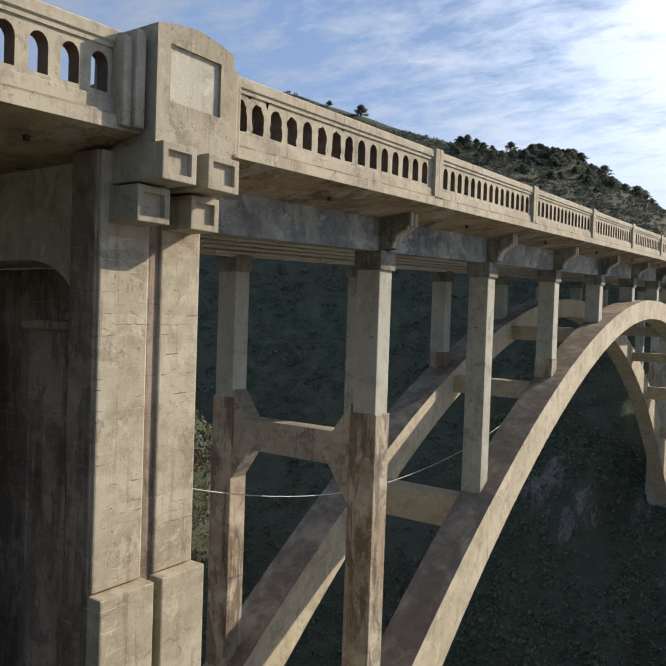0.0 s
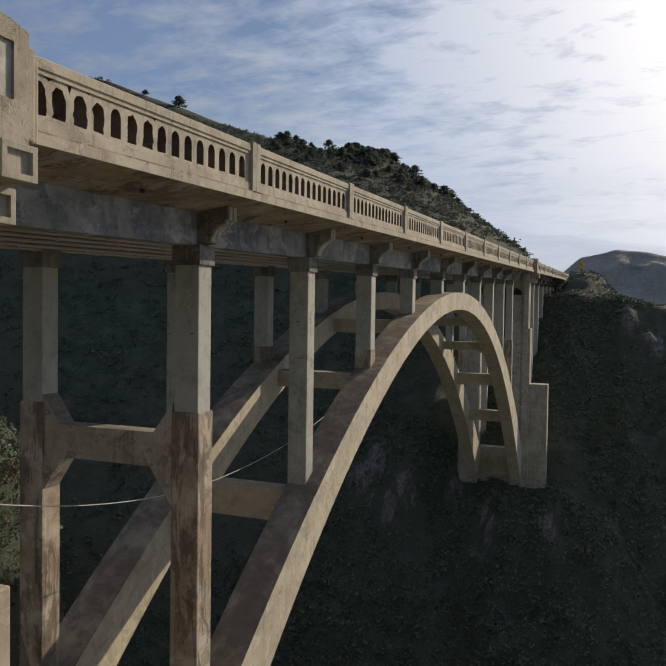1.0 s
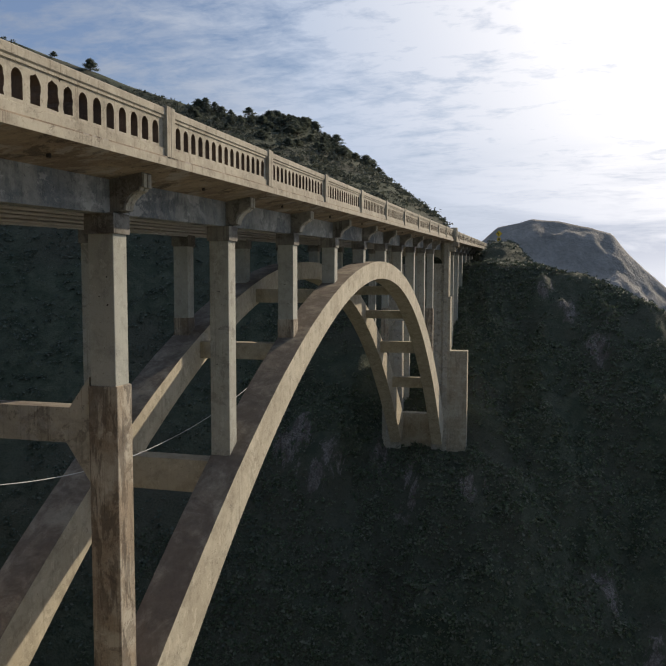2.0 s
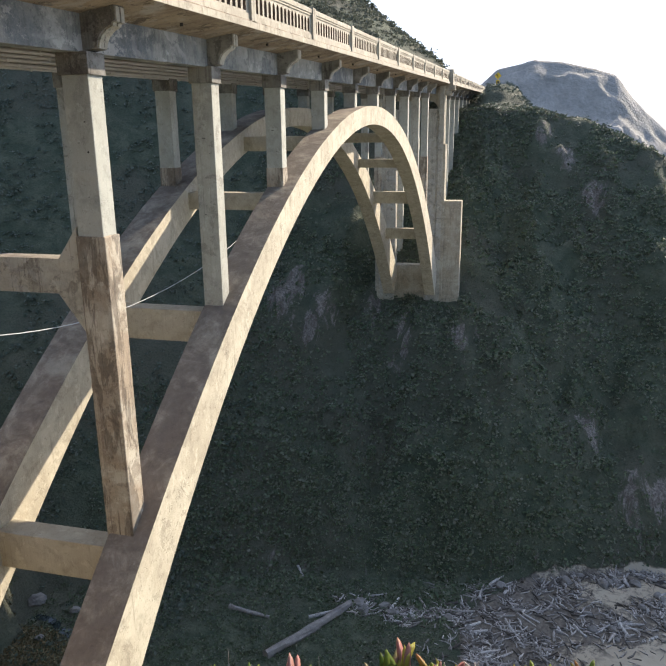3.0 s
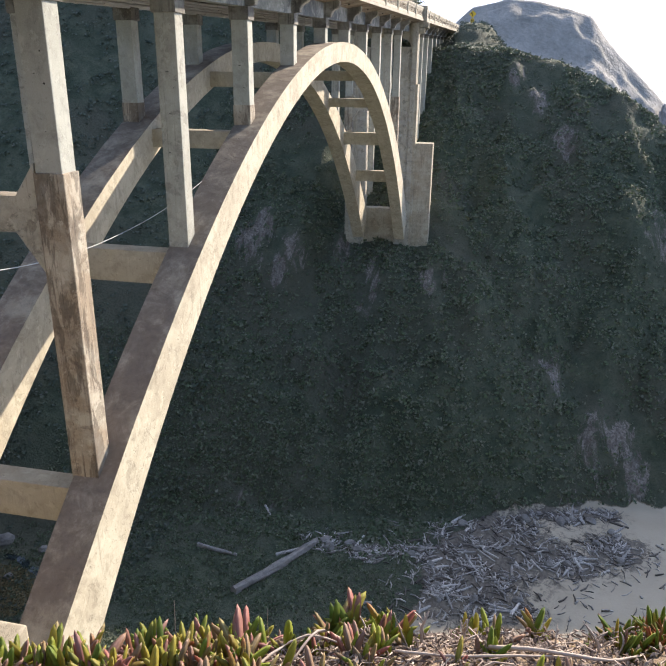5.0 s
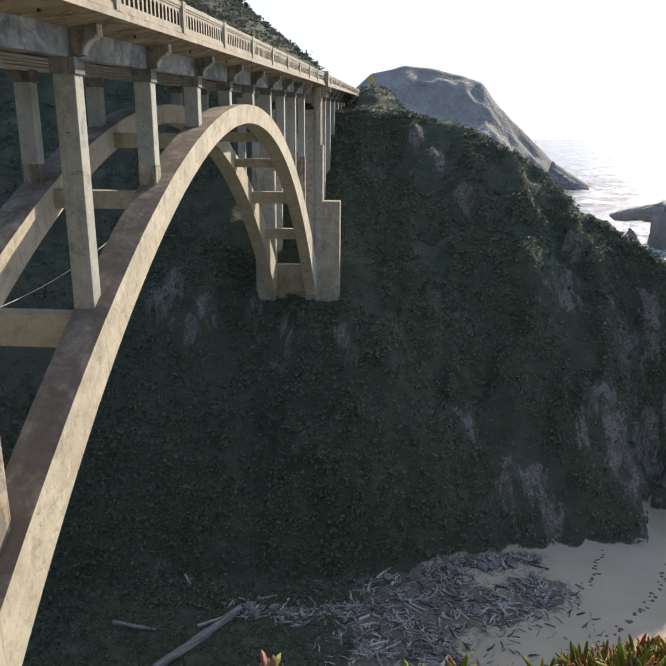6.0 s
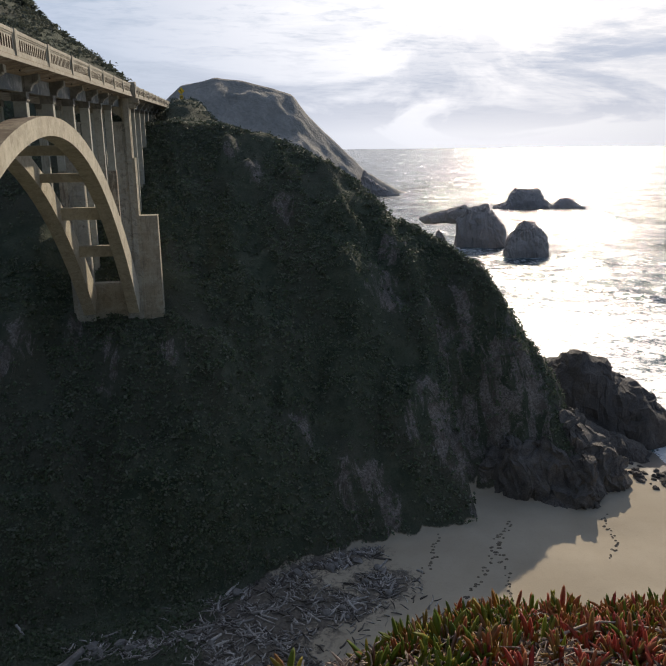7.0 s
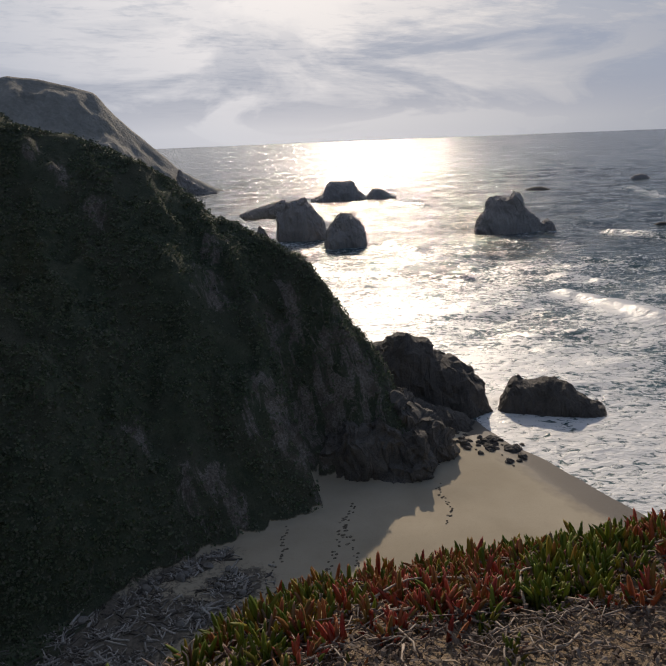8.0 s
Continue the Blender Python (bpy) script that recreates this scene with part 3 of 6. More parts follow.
# the sea: one sheet from the beach to the horizon
def sea():
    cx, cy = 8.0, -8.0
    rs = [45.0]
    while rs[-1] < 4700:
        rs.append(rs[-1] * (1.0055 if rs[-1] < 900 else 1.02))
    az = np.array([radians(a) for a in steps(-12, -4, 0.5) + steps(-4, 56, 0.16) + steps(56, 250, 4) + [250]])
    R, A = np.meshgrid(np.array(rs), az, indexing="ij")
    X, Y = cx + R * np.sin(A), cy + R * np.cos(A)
    g = np.random.default_rng(8)
    shore = np.clip((0.9 * (X - 66) + 0.3 * (Y - 60)) / 60, 0, 1)
    Z = np.zeros_like(X)
    for i in range(54):
        lam = 3.2 * (62 / 3.2) ** g.random()
        th = radians(25) + g.normal() * 0.55
        fade = np.clip(lam / (2.5 * 0.0055 * R) - 1, 0, 1)
        ph = 2 * np.pi * (X * math.sin(th) + Y * math.cos(th)) / lam + g.uniform(0, 6.28)
        amp = 0.021 * lam / 6.28
        Z += fade * amp * (np.sin(ph) + 0.25 * np.cos(2 * ph))
    Z *= 0.12 + 0.88 * shore
    foam = 0.09 + 0.58 * (1 - np.clip((0.85 * (X - 66) + 0.45 * (Y - 60) - 20) / 170, 0, 1)) + 0.10 * np.clip(Z, -1, 1)
    foam += 0.12 * np.clip(1 - (R - 150) / 350, 0, 1)
    for (x0, y0), (x1, y1), h, w, white in WAVES:
        L = math.hypot(x1 - x0, y1 - y0)
        ux, uy = (x1 - x0) / L, (y1 - y0) / L
        nx, ny = (-uy, ux) if -uy * 0.4 + ux * 0.9 > 0 else (uy, -ux)
        t = (X - x0) * ux + (Y - y0) * uy
        d = (X - x0) * nx + (Y - y0) * ny + 0.5 * np.sin(t * 0.35 + x0) + 0.2 * np.sin(t * 1.3)
        end = np.clip(1 - np.abs(t / L - 0.5) * 2, -0.15, 1) + 0.15
        end = np.clip(end * 2.2, 0, 1)
        hump = np.where(d > 0, np.exp(-(d / (2.6 * w)) ** 2), np.exp(-(d / w) ** 2)) * end
        Z += h * hump
        foam += 0.6 * white * end * np.where(d > 0, np.exp(-(d / (2 * w)) ** 2), np.exp(-(d / (3.5 * w)) ** 2))
    Z += SEA_Z + np.where(R < 1500, 0.0, 25.0 * (np.clip(R - 1500, 0, None) / 3200) ** 1.4)
    # Wave lanes fan out from the viewpoint, so their streaks fit the camera's view.
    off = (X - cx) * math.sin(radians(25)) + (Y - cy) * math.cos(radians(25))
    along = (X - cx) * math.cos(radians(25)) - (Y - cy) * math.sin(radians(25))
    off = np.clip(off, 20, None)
    n, k = X.shape
    idx = np.arange(n * k).reshape(n, k)
    faces = np.stack([idx[:-1, :-1], idx[1:, :-1], idx[1:, 1:], idx[:-1, 1:]], -1).reshape(-1, 4)
    me = bpy.data.meshes.new("sea")
    me.from_pydata(np.stack([X, Y, Z], -1).reshape(-1, 3).tolist(), [], faces.tolist())
    me.materials.append(SEA)
    me.shade_smooth()
    for name, kind, field, data in (("foam", "FLOAT", "value", np.clip(foam, 0, 1.1)), ("view_distance", "FLOAT", "value", off), ("view_lane", "FLOAT_VECTOR", "vector", np.stack([along / off, np.log(off), 0 * off], -1))):
        me.attributes.new(name, kind, "POINT").data.foreach_set(field, data.astype(np.float32).ravel())
    me.flip_normals()
    return tagged(new("sea", me), "glittering grey-blue sea with white foam and swell", "sea", kind="structure")


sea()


# ---------------------------------------------------------------- the bridge
GRADE, BAY, MID = 0.035, 6.62, -4.04
NEAR_PIER, FAR_PIER = -1.46, 74.3
SPAN_END, START = 148.0, -16.0
bridge = thing("bridge", "open-spandrel concrete arch bridge with weathered beige surfaces", "bridge", kind="structure")


def mirror(x):
    return 2 * MID - x


def ext(y):
    s = (y - 36.5) / 36.5
    return -2.24 + 0.156 * s - 16.68 * s * s + 0.353 * s ** 3 - 0.112 * s ** 4 + 0.35 * max(0.0, -s - 0.3)


def ext_slope(y):
    s = (y - 36.5) / 36.5
    return (0.156 - 33.36 * s + 1.059 * s * s - 0.448 * s ** 3) / 36.5


def rib_depth(y):
    s = (y - 36.5) / 36.5
    return (1.07 + 0.35 * s + 1.6 * s * s + 0.3 * max(0.0, -s - 0.3)) * (1 - 0.13 * smooth(-0.3, -0.75, s))


# arch ribs, cast in lengths
def rib(x0, x1):
    bm = bmesh.new()
    rows = []
    n = 96
    for i in range(n + 1):
        y = -0.9 + (74.0 + 0.9) * i / n
        th = math.atan(ext_slope(y))
        d = rib_depth(y)
        lo = (y + math.sin(th) * d, ext(y) - math.cos(th) * d)
        w = 0.012 * noise.noise((y * 1.3, x0, 0))
        rows.append([bm.verts.new(p) for p in ((x0, y, ext(y) + w), (x1, y, ext(y) + w), (x1, *lo), (x0, *lo))])
    for a, b in zip(rows, rows[1:]):
        for k in range(4):
            bm.faces.new((a[k], a[(k + 1) % 4], b[(k + 1) % 4], b[k]))
    bm.faces.new(rows[0])
    bm.faces.new(rows[-1])
    es = [e for e in bm.edges if len(e.link_faces) == 2 and e.calc_face_angle(0) > 0.8]
    bmesh.ops.bevel(bm, geom=es, offset=0.03, segments=1, affect="EDGES")
    return part("arch_rib", bm, RIB, bridge)


RIB_X, FAR_RIB_X = (-0.84, -1.99), (-5.50, -6.76)
rib(*RIB_X)
rib(*FAR_RIB_X)


# deck slab with sloping overhangs, roadway and girders
def deck(y0, y1):
    bm = bmesh.new()
    out = [(0.03, -1.09), (0.03, -1.30), (-0.12, -1.33), (-1.45, -1.54), (-1.95, -1.54)]
    outline = out + [(mirror(x), z) for x, z in reversed(out)]
    outline += [(mirror(-0.35), -1.09), (mirror(-0.35), -0.88), (-0.35, -0.88), (-0.35, -1.09)]
    prism(bm, outline, "y", y0, y1, GRADE)
    part("deck_slab", bm, SOFFIT, bridge, "stained deck slab with a brown, shade-toned soffit")
    bm = bmesh.new()
    box(bm, mirror(-0.8), -0.8, y0, y1, -0.876, -0.84, GRADE)
    part("roadway", bm, ASPHALT, bridge, "dark asphalt roadway")
    bm = bmesh.new()
    box(bm, -0.10, 0.055, y0, y1, -1.30, -1.125, GRADE)
    part("fascia", bm, PALE, bridge)
    bm = bmesh.new()
    box(bm, mirror(0.055), mirror(-0.10), y0, y1, -1.30, -1.125, GRADE)
    part("fascia", bm, PALE, bridge)


deck(START, SPAN_END)


def girders(y0, y1):
    # The near girder is blotched blue-grey, the far one paler.
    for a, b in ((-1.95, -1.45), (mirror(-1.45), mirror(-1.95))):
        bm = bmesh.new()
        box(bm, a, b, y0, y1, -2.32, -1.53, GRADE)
        part("girder", bm, BLOTCHED if a > MID else COLUMN, bridge, "blue-grey blotched longitudinal girder" if a > MID else "pale longitudinal girder")


girders(NEAR_PIER + 0.5, FAR_PIER - 0.5)
girders(FAR_PIER + 0.5, SPAN_END)


# spandrel columns with capitals, brackets and ties
def bracket(parent, y, side):
    bm = bmesh.new()
    curve = [(-1.45, -1.50), (-0.62, -1.40), (-0.62, -1.72), (-0.70, -1.74), (-0.72, -1.80), (-0.86, -1.86), (-1.0, -1.98), (-1.08, -2.12), (-1.10, -2.26), (-1.45, -2.30)]
    if side:
        curve = [(mirror(x), z) for x, z in curve]
    prism(bm, curve, "y", y - 0.2, y + 0.2)
    for v in bm.verts:
        v.co.z += GRADE * y
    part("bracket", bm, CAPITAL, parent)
    # paler raised strips down the curved nose
    nose = [(-0.62, -1.42), (-0.62, -1.72), (-0.70, -1.74), (-0.72, -1.80), (-0.86, -1.86), (-1.0, -1.98), (-1.08, -2.12), (-1.10, -2.24)]
    for ya, yb, pts in ((-0.17, -0.03, nose[:4]), (0.03, 0.17, nose[:4]), (-0.16, 0.16, nose[3:])):
        bm = bmesh.new()
        line = pts + [(x + 0.035, z - 0.02) for x, z in reversed(pts)]
        prism(bm, [(mirror(x), z) for x, z in line] if side else line, "y", y + ya, y + yb)
        for v in bm.verts:
            v.co.z += GRADE * y
        part("bracket_strip", bm, CONCRETE, parent)


def column(k, y, foot, wide_from=None, streaked=False, collar=False):
    """One bent: two columns, their capitals and brackets."""
    for side in (0, 1):
        x0, x1 = (-1.99, -1.33) if not side else (mirror(-1.37), mirror(-2.03))
        g = GRADE * y
        bm = bmesh.new()
        if wide_from is None:
            box(bm, x0, x1, y - 0.29, y + 0.29, foot - 0.6, -2.78 + g, bevel=0.025)
            col = part("column", bm, STREAKED if streaked else COLUMN, bridge)
        else:
            box(bm, x0, x1, y - 0.29, y + 0.29, wide_from - 0.05, -2.78 + g, bevel=0.025)
            col = part("column", bm, STREAKED if streaked else COLUMN, bridge)
            bm = bmesh.new()
            box(bm, x0 - 0.05, x1 + 0.05, y - 0.33, y + 0.33, foot - 0.6, wide_from, bevel=0.03)
            part("lower_shaft", bm, STAINED, col, "rust-streaked lower shaft")
        if collar:
            bm = bmesh.new()
            box(bm, x0 - 0.014, x1 + 0.014, y - 0.304, y + 0.304, foot - 0.6, foot + 0.62, bevel=0.01)
            part("repair_collar", bm, STAINED, col)
        bm = bmesh.new()
        box(bm, x0 - 0.06, x1 + 0.06, y - 0.35, y + 0.35, -2.79 + g, -2.315 + g, bevel=0.02)
        part("capital", bm, CAPITAL, col, "dark capital, stained and with deck shade in its colour")
        bracket(col, y, side)
    bm = bmesh.new()
    box(bm, mirror(-1.95), -1.95, y - 0.2, y + 0.2, -1.86, -1.53)
    for v in bm.verts:
        v.co.z += GRADE * y
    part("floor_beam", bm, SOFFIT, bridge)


for k in range(1, 11):
    y = BAY * k
    column(k, y, ext(y), -6.1 if k in (1, 10) else None, k in (2, 9), k in (3, 8))
    if k not in (5, 6):
        z = -14.3 if k == 1 else ext(y) - 0.38
        bm = bmesh.new()
        h = 1.1 if k in (1, 2, 9, 10) else 0.7
        box(bm, FAR_RIB_X[0] - 0.1, RIB_X[1] + 0.1, y - 0.32, y + 0.38, z - h, z, bevel=0.03)
        part("rib_strut", bm, STRUT, bridge)


# form-tie slots and chipped spots on the columns that stand nearest: raised dark patches paint their shade
HOLE = plain("spall_shadow", (0.03, 0.026, 0.022), (0.05, 0.042, 0.036), 12.0, 0.95, 0.5)
g = random.Random(77)
for y, marks in ((BAY, [(-1.52, -3.55, 0.05, 0.035), (-1.72, -4.0, 0.07, 0.02), (-1.5, -4.2, 0.06, 0.05), (-1.6, -5.2, 0.03, 0.03)]),
                 (2 * BAY, [(-1.68, -3.95, 0.14, 0.03), (-1.66, -5.15, 0.14, 0.03), (-1.5, -4.4, 0.04, 0.03), (-1.75, -6.3, 0.05, 0.04)]),
                 (3 * BAY, [(-1.7, -3.7, 0.12, 0.03), (-1.55, -4.5, 0.05, 0.04)])):
    for x, z, w, h in marks:
        bm = bmesh.new()
        n = 9
        prism(bm, [(x + 0.5 * w * math.cos(6.283 * i / n) * g.uniform(0.6, 1.1), z + 0.5 * h * math.sin(6.283 * i / n) * g.uniform(0.6, 1.1)) for i in range(n)], "y", y - 0.293, y - 0.285)
        part("spall", bm, HOLE, bridge, "dark patch painted for a chipped spot's shade")
# The stubs' dark colour stands for the shade in the drain holes.
for k in range(-1, 11):
    y = BAY * (k + 0.5)
    bm = bmesh.new()
    tube(bm, [(-0.75, y, -1.34 + GRADE * y), (-0.75, y, -1.50 + GRADE * y)], 0.045, 10)
    part("drain", bm, HOLE, bridge, "short dark drain spout")


# haunched tie between the tall columns
def tie(y, z0, z1):
    bm = bmesh.new()
    a, b = mirror(-2.05), -2.05
    prism(bm, [(b, z0 + 0.75), (b - 0.55, z0), (a + 0.55, z0), (a, z0 + 0.75), (a, z1 - 0.95), (a + 0.65, z1), (b - 0.65, z1), (b, z1 - 0.95)][::-1], "y", y - 0.27, y + 0.27)
    part("tie_beam", bm, CONCRETE, bridge)


tie(BAY, -6.65, -7.5)
tie(BAY * 10, -6.65, -7.5)

# approach bents
for k in range(1, 8):
    y = FAR_PIER + 7.0 * k
    if y < SPAN_END - 3:
        column(k, y, min(land(-1.7, y), land(-6.3, y)) - 0.5)


# piers
def pier(yc, foot, ledge, out, back, inner=False):
    # The near pier's darker copy holds its side shade as well as stains.
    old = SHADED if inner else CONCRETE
    p = new("pier")
    p.parent = bridge
    for side in (0, 1):
        X = (lambda x: mirror(x)) if side else (lambda x: x)

        def bx(name, xa, xb, ya, yb, za, zb, mat, bevel=0.03, label=""):
            bm = bmesh.new()
            box(bm, min(X(xa), X(xb)), max(X(xa), X(xb)), ya, yb, za, zb, bevel=bevel)
            part(name, bm, mat, p, label)
        g = GRADE * yc
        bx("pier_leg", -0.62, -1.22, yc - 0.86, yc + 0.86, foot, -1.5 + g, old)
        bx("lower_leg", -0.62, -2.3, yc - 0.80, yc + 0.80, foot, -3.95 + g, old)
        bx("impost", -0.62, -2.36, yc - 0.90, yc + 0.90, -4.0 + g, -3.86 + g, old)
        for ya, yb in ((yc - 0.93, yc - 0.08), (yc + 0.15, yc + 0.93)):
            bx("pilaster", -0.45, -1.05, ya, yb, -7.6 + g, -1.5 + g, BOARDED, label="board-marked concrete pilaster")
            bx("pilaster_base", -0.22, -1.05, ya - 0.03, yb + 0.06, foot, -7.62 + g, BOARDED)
        bx("side_strip", -0.5, -1.05, yc - 0.98, yc + 0.98, foot, -1.5 + g, old, label="stained pier side, near pier darkened for shade")
        bx("buttress", out if not side else 0.0, -1.3, yc - 0.75, yc + back, foot, ledge, BOARDED, 0.05)
    # portal wall with an arched opening between the legs
    a, b = mirror(-1.21), -1.21
    top, spring = -2.95 + GRADE * yc, -3.88 + GRADE * yc
    arc = [(b, spring)] + [(b - 1.3 + 1.3 * math.cos(t), spring + (top - spring) * math.sin(t)) for t in [math.pi / 2 * i / 8 for i in range(1, 9)]]
    arc2 = [(2 * MID - x, z) for x, z in reversed(arc)]
    bm = bmesh.new()
    prism(bm, [(b, -1.5 + GRADE * yc)] + arc + arc2 + [(a, -1.5 + GRADE * yc)], "y", yc - 0.7, yc + 0.7)
    part("portal_wall", bm, PLASTER if inner else PYLON, p, "portal wall with a flat-arched opening")
    bm = bmesh.new()
    box(bm, a, b, yc - 0.6, yc + 0.6, foot, ledge - 7.4)
    part("base_wall", bm, BOARDED, p)
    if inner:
        # Wall added to close the portal; the dark inside is painted on it.
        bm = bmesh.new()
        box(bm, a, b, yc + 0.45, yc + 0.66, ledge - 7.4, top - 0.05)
        part("inner_wall", bm, old, p, "wall added inside the portal, its shade put in dark colour")
    return p


pier(NEAR_PIER, -24.0, -12.1, 1.45, 1.05, True)
pier(FAR_PIER, -27.0, -11.2, 1.72, 0.9)


# pylons over the piers, with a sunk panel and block corbels
def pylon(yc, side):
    g = GRADE * yc
    root = new("pylon")
    root.parent = bridge
    m = Matrix.Translation((0, yc, g))
    if side:
        m = Matrix.Translation((2 * MID, yc, g)) @ Matrix.Diagonal((-1, 1, 1, 1))
    def put(name, bm, mat, parent=root, label=""):
        bmesh.ops.transform(bm, matrix=m, verts=bm.verts)
        return part(name, bm, mat, parent, label)
    # body with a frame round the panel
    bm = bmesh.new()
    top = [(-0.72, 0.10), (-0.36, 0.20), (0.0, 0.235), (0.36, 0.20), (0.72, 0.10)]
    prism(bm, [(-0.72, -1.48)] + top[:1] + top[1:] + [(0.72, -1.48)], "x", -0.5, 0.30)
    put("pylon_body", bm, PYLON)
    bm = bmesh.new()
    ys, rim = [-0.72, -0.49, 0.0, 0.46, 0.72], [0.10, 0.162, 0.235, 0.171, 0.10]
    grid = [[bm.verts.new((0.36, y, z if z is not None else r)) for z in (-1.48, -0.86, -0.10, None)] for y, r in zip(ys, rim)]
    front = [bm.faces.new((grid[i][k], grid[i + 1][k], grid[i + 1][k + 1], grid[i][k + 1])) for i in range(4) for k in range(3) if not (k == 1 and i in (1, 2))]
    back = bmesh.ops.extrude_face_region(bm, geom=front)
    bmesh.ops.translate(bm, verts=[v for v in back["geom"] if isinstance(v, bmesh.types.BMVert)], vec=(-0.064, 0, 0))
    bmesh.ops.recalc_face_normals(bm, faces=bm.faces)
    put("panel_frame", bm, PYLON)
    bm = bmesh.new()
    box(bm, 0.29, 0.312, -0.5, 0.47, -0.87, -0.09)
    put("panel", bm, STUCCO, label="sunk pebbled panel")
    for s in (-1, 1):
        for x1, ya, yb, z1 in ((-0.28, 0.70, 0.84, -0.05), (0.24, 0.80, 0.96, -0.03), (0.17, 0.95, 1.10, -0.14)):
            bm = bmesh.new()
            box(bm, -0.45, x1, min(s * ya, s * yb), max(s * ya, s * yb), -1.3, z1, bevel=0.03)
            put("shoulder", bm, PYLON)
    # corbel blocks with sunk squares: two above, two below
    for ya, yb, x1, z0, z1 in ((-0.76, -0.16, 0.56, -1.95, -1.46), (0.06, 0.68, 0.56, -1.95, -1.46), (-0.80, -0.24, 0.14, -2.48, -1.99), (0.16, 0.72, 0.14, -2.48, -1.99)):
        bm = bmesh.new()
        box(bm, -1.3, x1, ya, yb, z0, z1, bevel=0.015)
        big = max(bm.faces, key=lambda f: (f.calc_center_median().x, f.calc_area()))
        bmesh.ops.inset_region(bm, faces=[big], thickness=0.11, depth=0.0)
        bmesh.ops.inset_region(bm, faces=[big], thickness=0.02, depth=-0.07)
        put("corbel_block", bm, PYLON)


pylon(NEAR_PIER, 0)
pylon(NEAR_PIER, 1)
pylon(FAR_PIER, 0)
pylon(FAR_PIER, 1)


# ---------------------------------------------------------------- balustrade
def balustrade_mesh(length, count, damage):
    """Panel with round-headed openings; x 0 is the outer face, y from 0 to length."""
    bm = bmesh.new()
    thick, z0, z1, head = 0.22, -1.12, -0.24, -0.36
    margin = 0.12
    pitch = (length - 2 * margin) / count
    half = 0.5 * 0.60 * pitch
    zb = -0.83
    rng = random.Random(int(length * 1000) + damage)
    outlines = []
    for i in range(count):
        c = margin + pitch * (i + 0.5)
        hurt = damage and i in (0, 1, 2, 3, 5, 6, 7)
        pts = []
        for a in range(9):
            t = math.pi * a / 8
            pts.append([c + half * math.cos(t), head - half + (half + 0.02) * math.sin(t)])
        for j in range(1, 4):
            pts.append([c - half, head - half + (zb - head + half) * j / 4])
        pts += [[c - half, zb], [c + half, zb]]
        for j in range(3, 0, -1):
            pts.append([c + half, head - half + (zb - head + half) * j / 4])
        if hurt:
            for q in pts:
                q[0] += rng.uniform(-0.022, 0.022) + (0.035 if i in (0, 2, 6) and q[0] > c else 0)
                q[1] += rng.uniform(-0.02, 0.012)
        outlines.append((c, pts))
    # strips between openings, front and back, joined by reveals
    def V(x, y, z):
        return bm.verts.new((x, y, z))
    for c, pts in outlines:
        n = len(pts)
        for x in (0.0, -thick):
            inner = [V(x, y, z) for y, z in pts]
            outer = []
            for y, z in pts:
                if z >= head - half - 1e-6:
                    t = math.atan2(z - (head - half), y - c)
                    if abs(math.cos(t)) * (z1 - head + half) > abs(math.sin(t)) * pitch / 2:
                        oy = c + math.copysign(pitch / 2, math.cos(t))
                        oz = head - half + abs(math.tan(t)) * pitch / 2
                    else:
                        oz = z1
                        oy = c + (z1 - head + half) * math.cos(t) / max(math.sin(t), 1e-6)
                else:
                    oy = c + math.copysign(pitch / 2, y - c)
                    oz = z
                if z <= zb + 0.04:
                    oz = z0
                outer.append(V(x, oy, min(oz, z1)))
            for k in range(n):
                bm.faces.new((inner[k], inner[(k + 1) % n], outer[(k + 1) % n], outer[k]))
            if x == 0.0:
                front = inner
            else:
                for k in range(n):
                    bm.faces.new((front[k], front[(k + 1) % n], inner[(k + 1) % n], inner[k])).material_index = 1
    for ya, yb in ((0, margin), (length - margin, length)):
        box(bm, -thick, 0, ya, yb, z0, z1)
    return bm


def rail_bay(y0, y1, count, damage=0):
    for side in (0, 1):
        length = y1 - y0
        base = Matrix.Translation((-0.07, y0, GRADE * y0)) if not side else Matrix.Translation((2 * MID + 0.07, y1, GRADE * y1)) @ Matrix.Rotation(math.pi, 4, "Z")
        sh = GRADE if not side else -GRADE
        bm = balustrade_mesh(length, count, damage if not side else 0)
        for v in bm.verts:
            v.co.z += sh * v.co.y
        ob = part("balustrade", bm, PALE, bridge, "cracked balustrade with broken balusters" if damage and not side else "", base)
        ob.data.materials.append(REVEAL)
        bm = bmesh.new()
        prism(bm, [(0.03, -0.25), (0.03, -0.20), (0.06, -0.17), (0.06, -0.03), (0.02, 0.0), (-0.26, 0.0), (-0.29, -0.03), (-0.29, -0.17), (-0.25, -0.25)], "y", 0.0, length, sh)
        part("hand_rail", bm, PALE, ob)
        bm = bmesh.new()
        box(bm, -0.25, 0.04, 0.0, length, -1.12, -0.90, sh, bevel=0.012)
        part("plinth", bm, PALE, ob)


def rail_post(y):
    for side in (0, 1):
        for off in (-0.1, 0.1):
            bm = bmesh.new()
            x0, x1 = (-0.36, 0.03) if not side else (mirror(0.03), mirror(-0.36))
            box(bm, x0, x1, y + off - 0.096, y + off + 0.096, -1.28 + GRADE * y, 0.03 + GRADE * y, bevel=0.012)
            part("rail_post", bm, PALE, bridge)


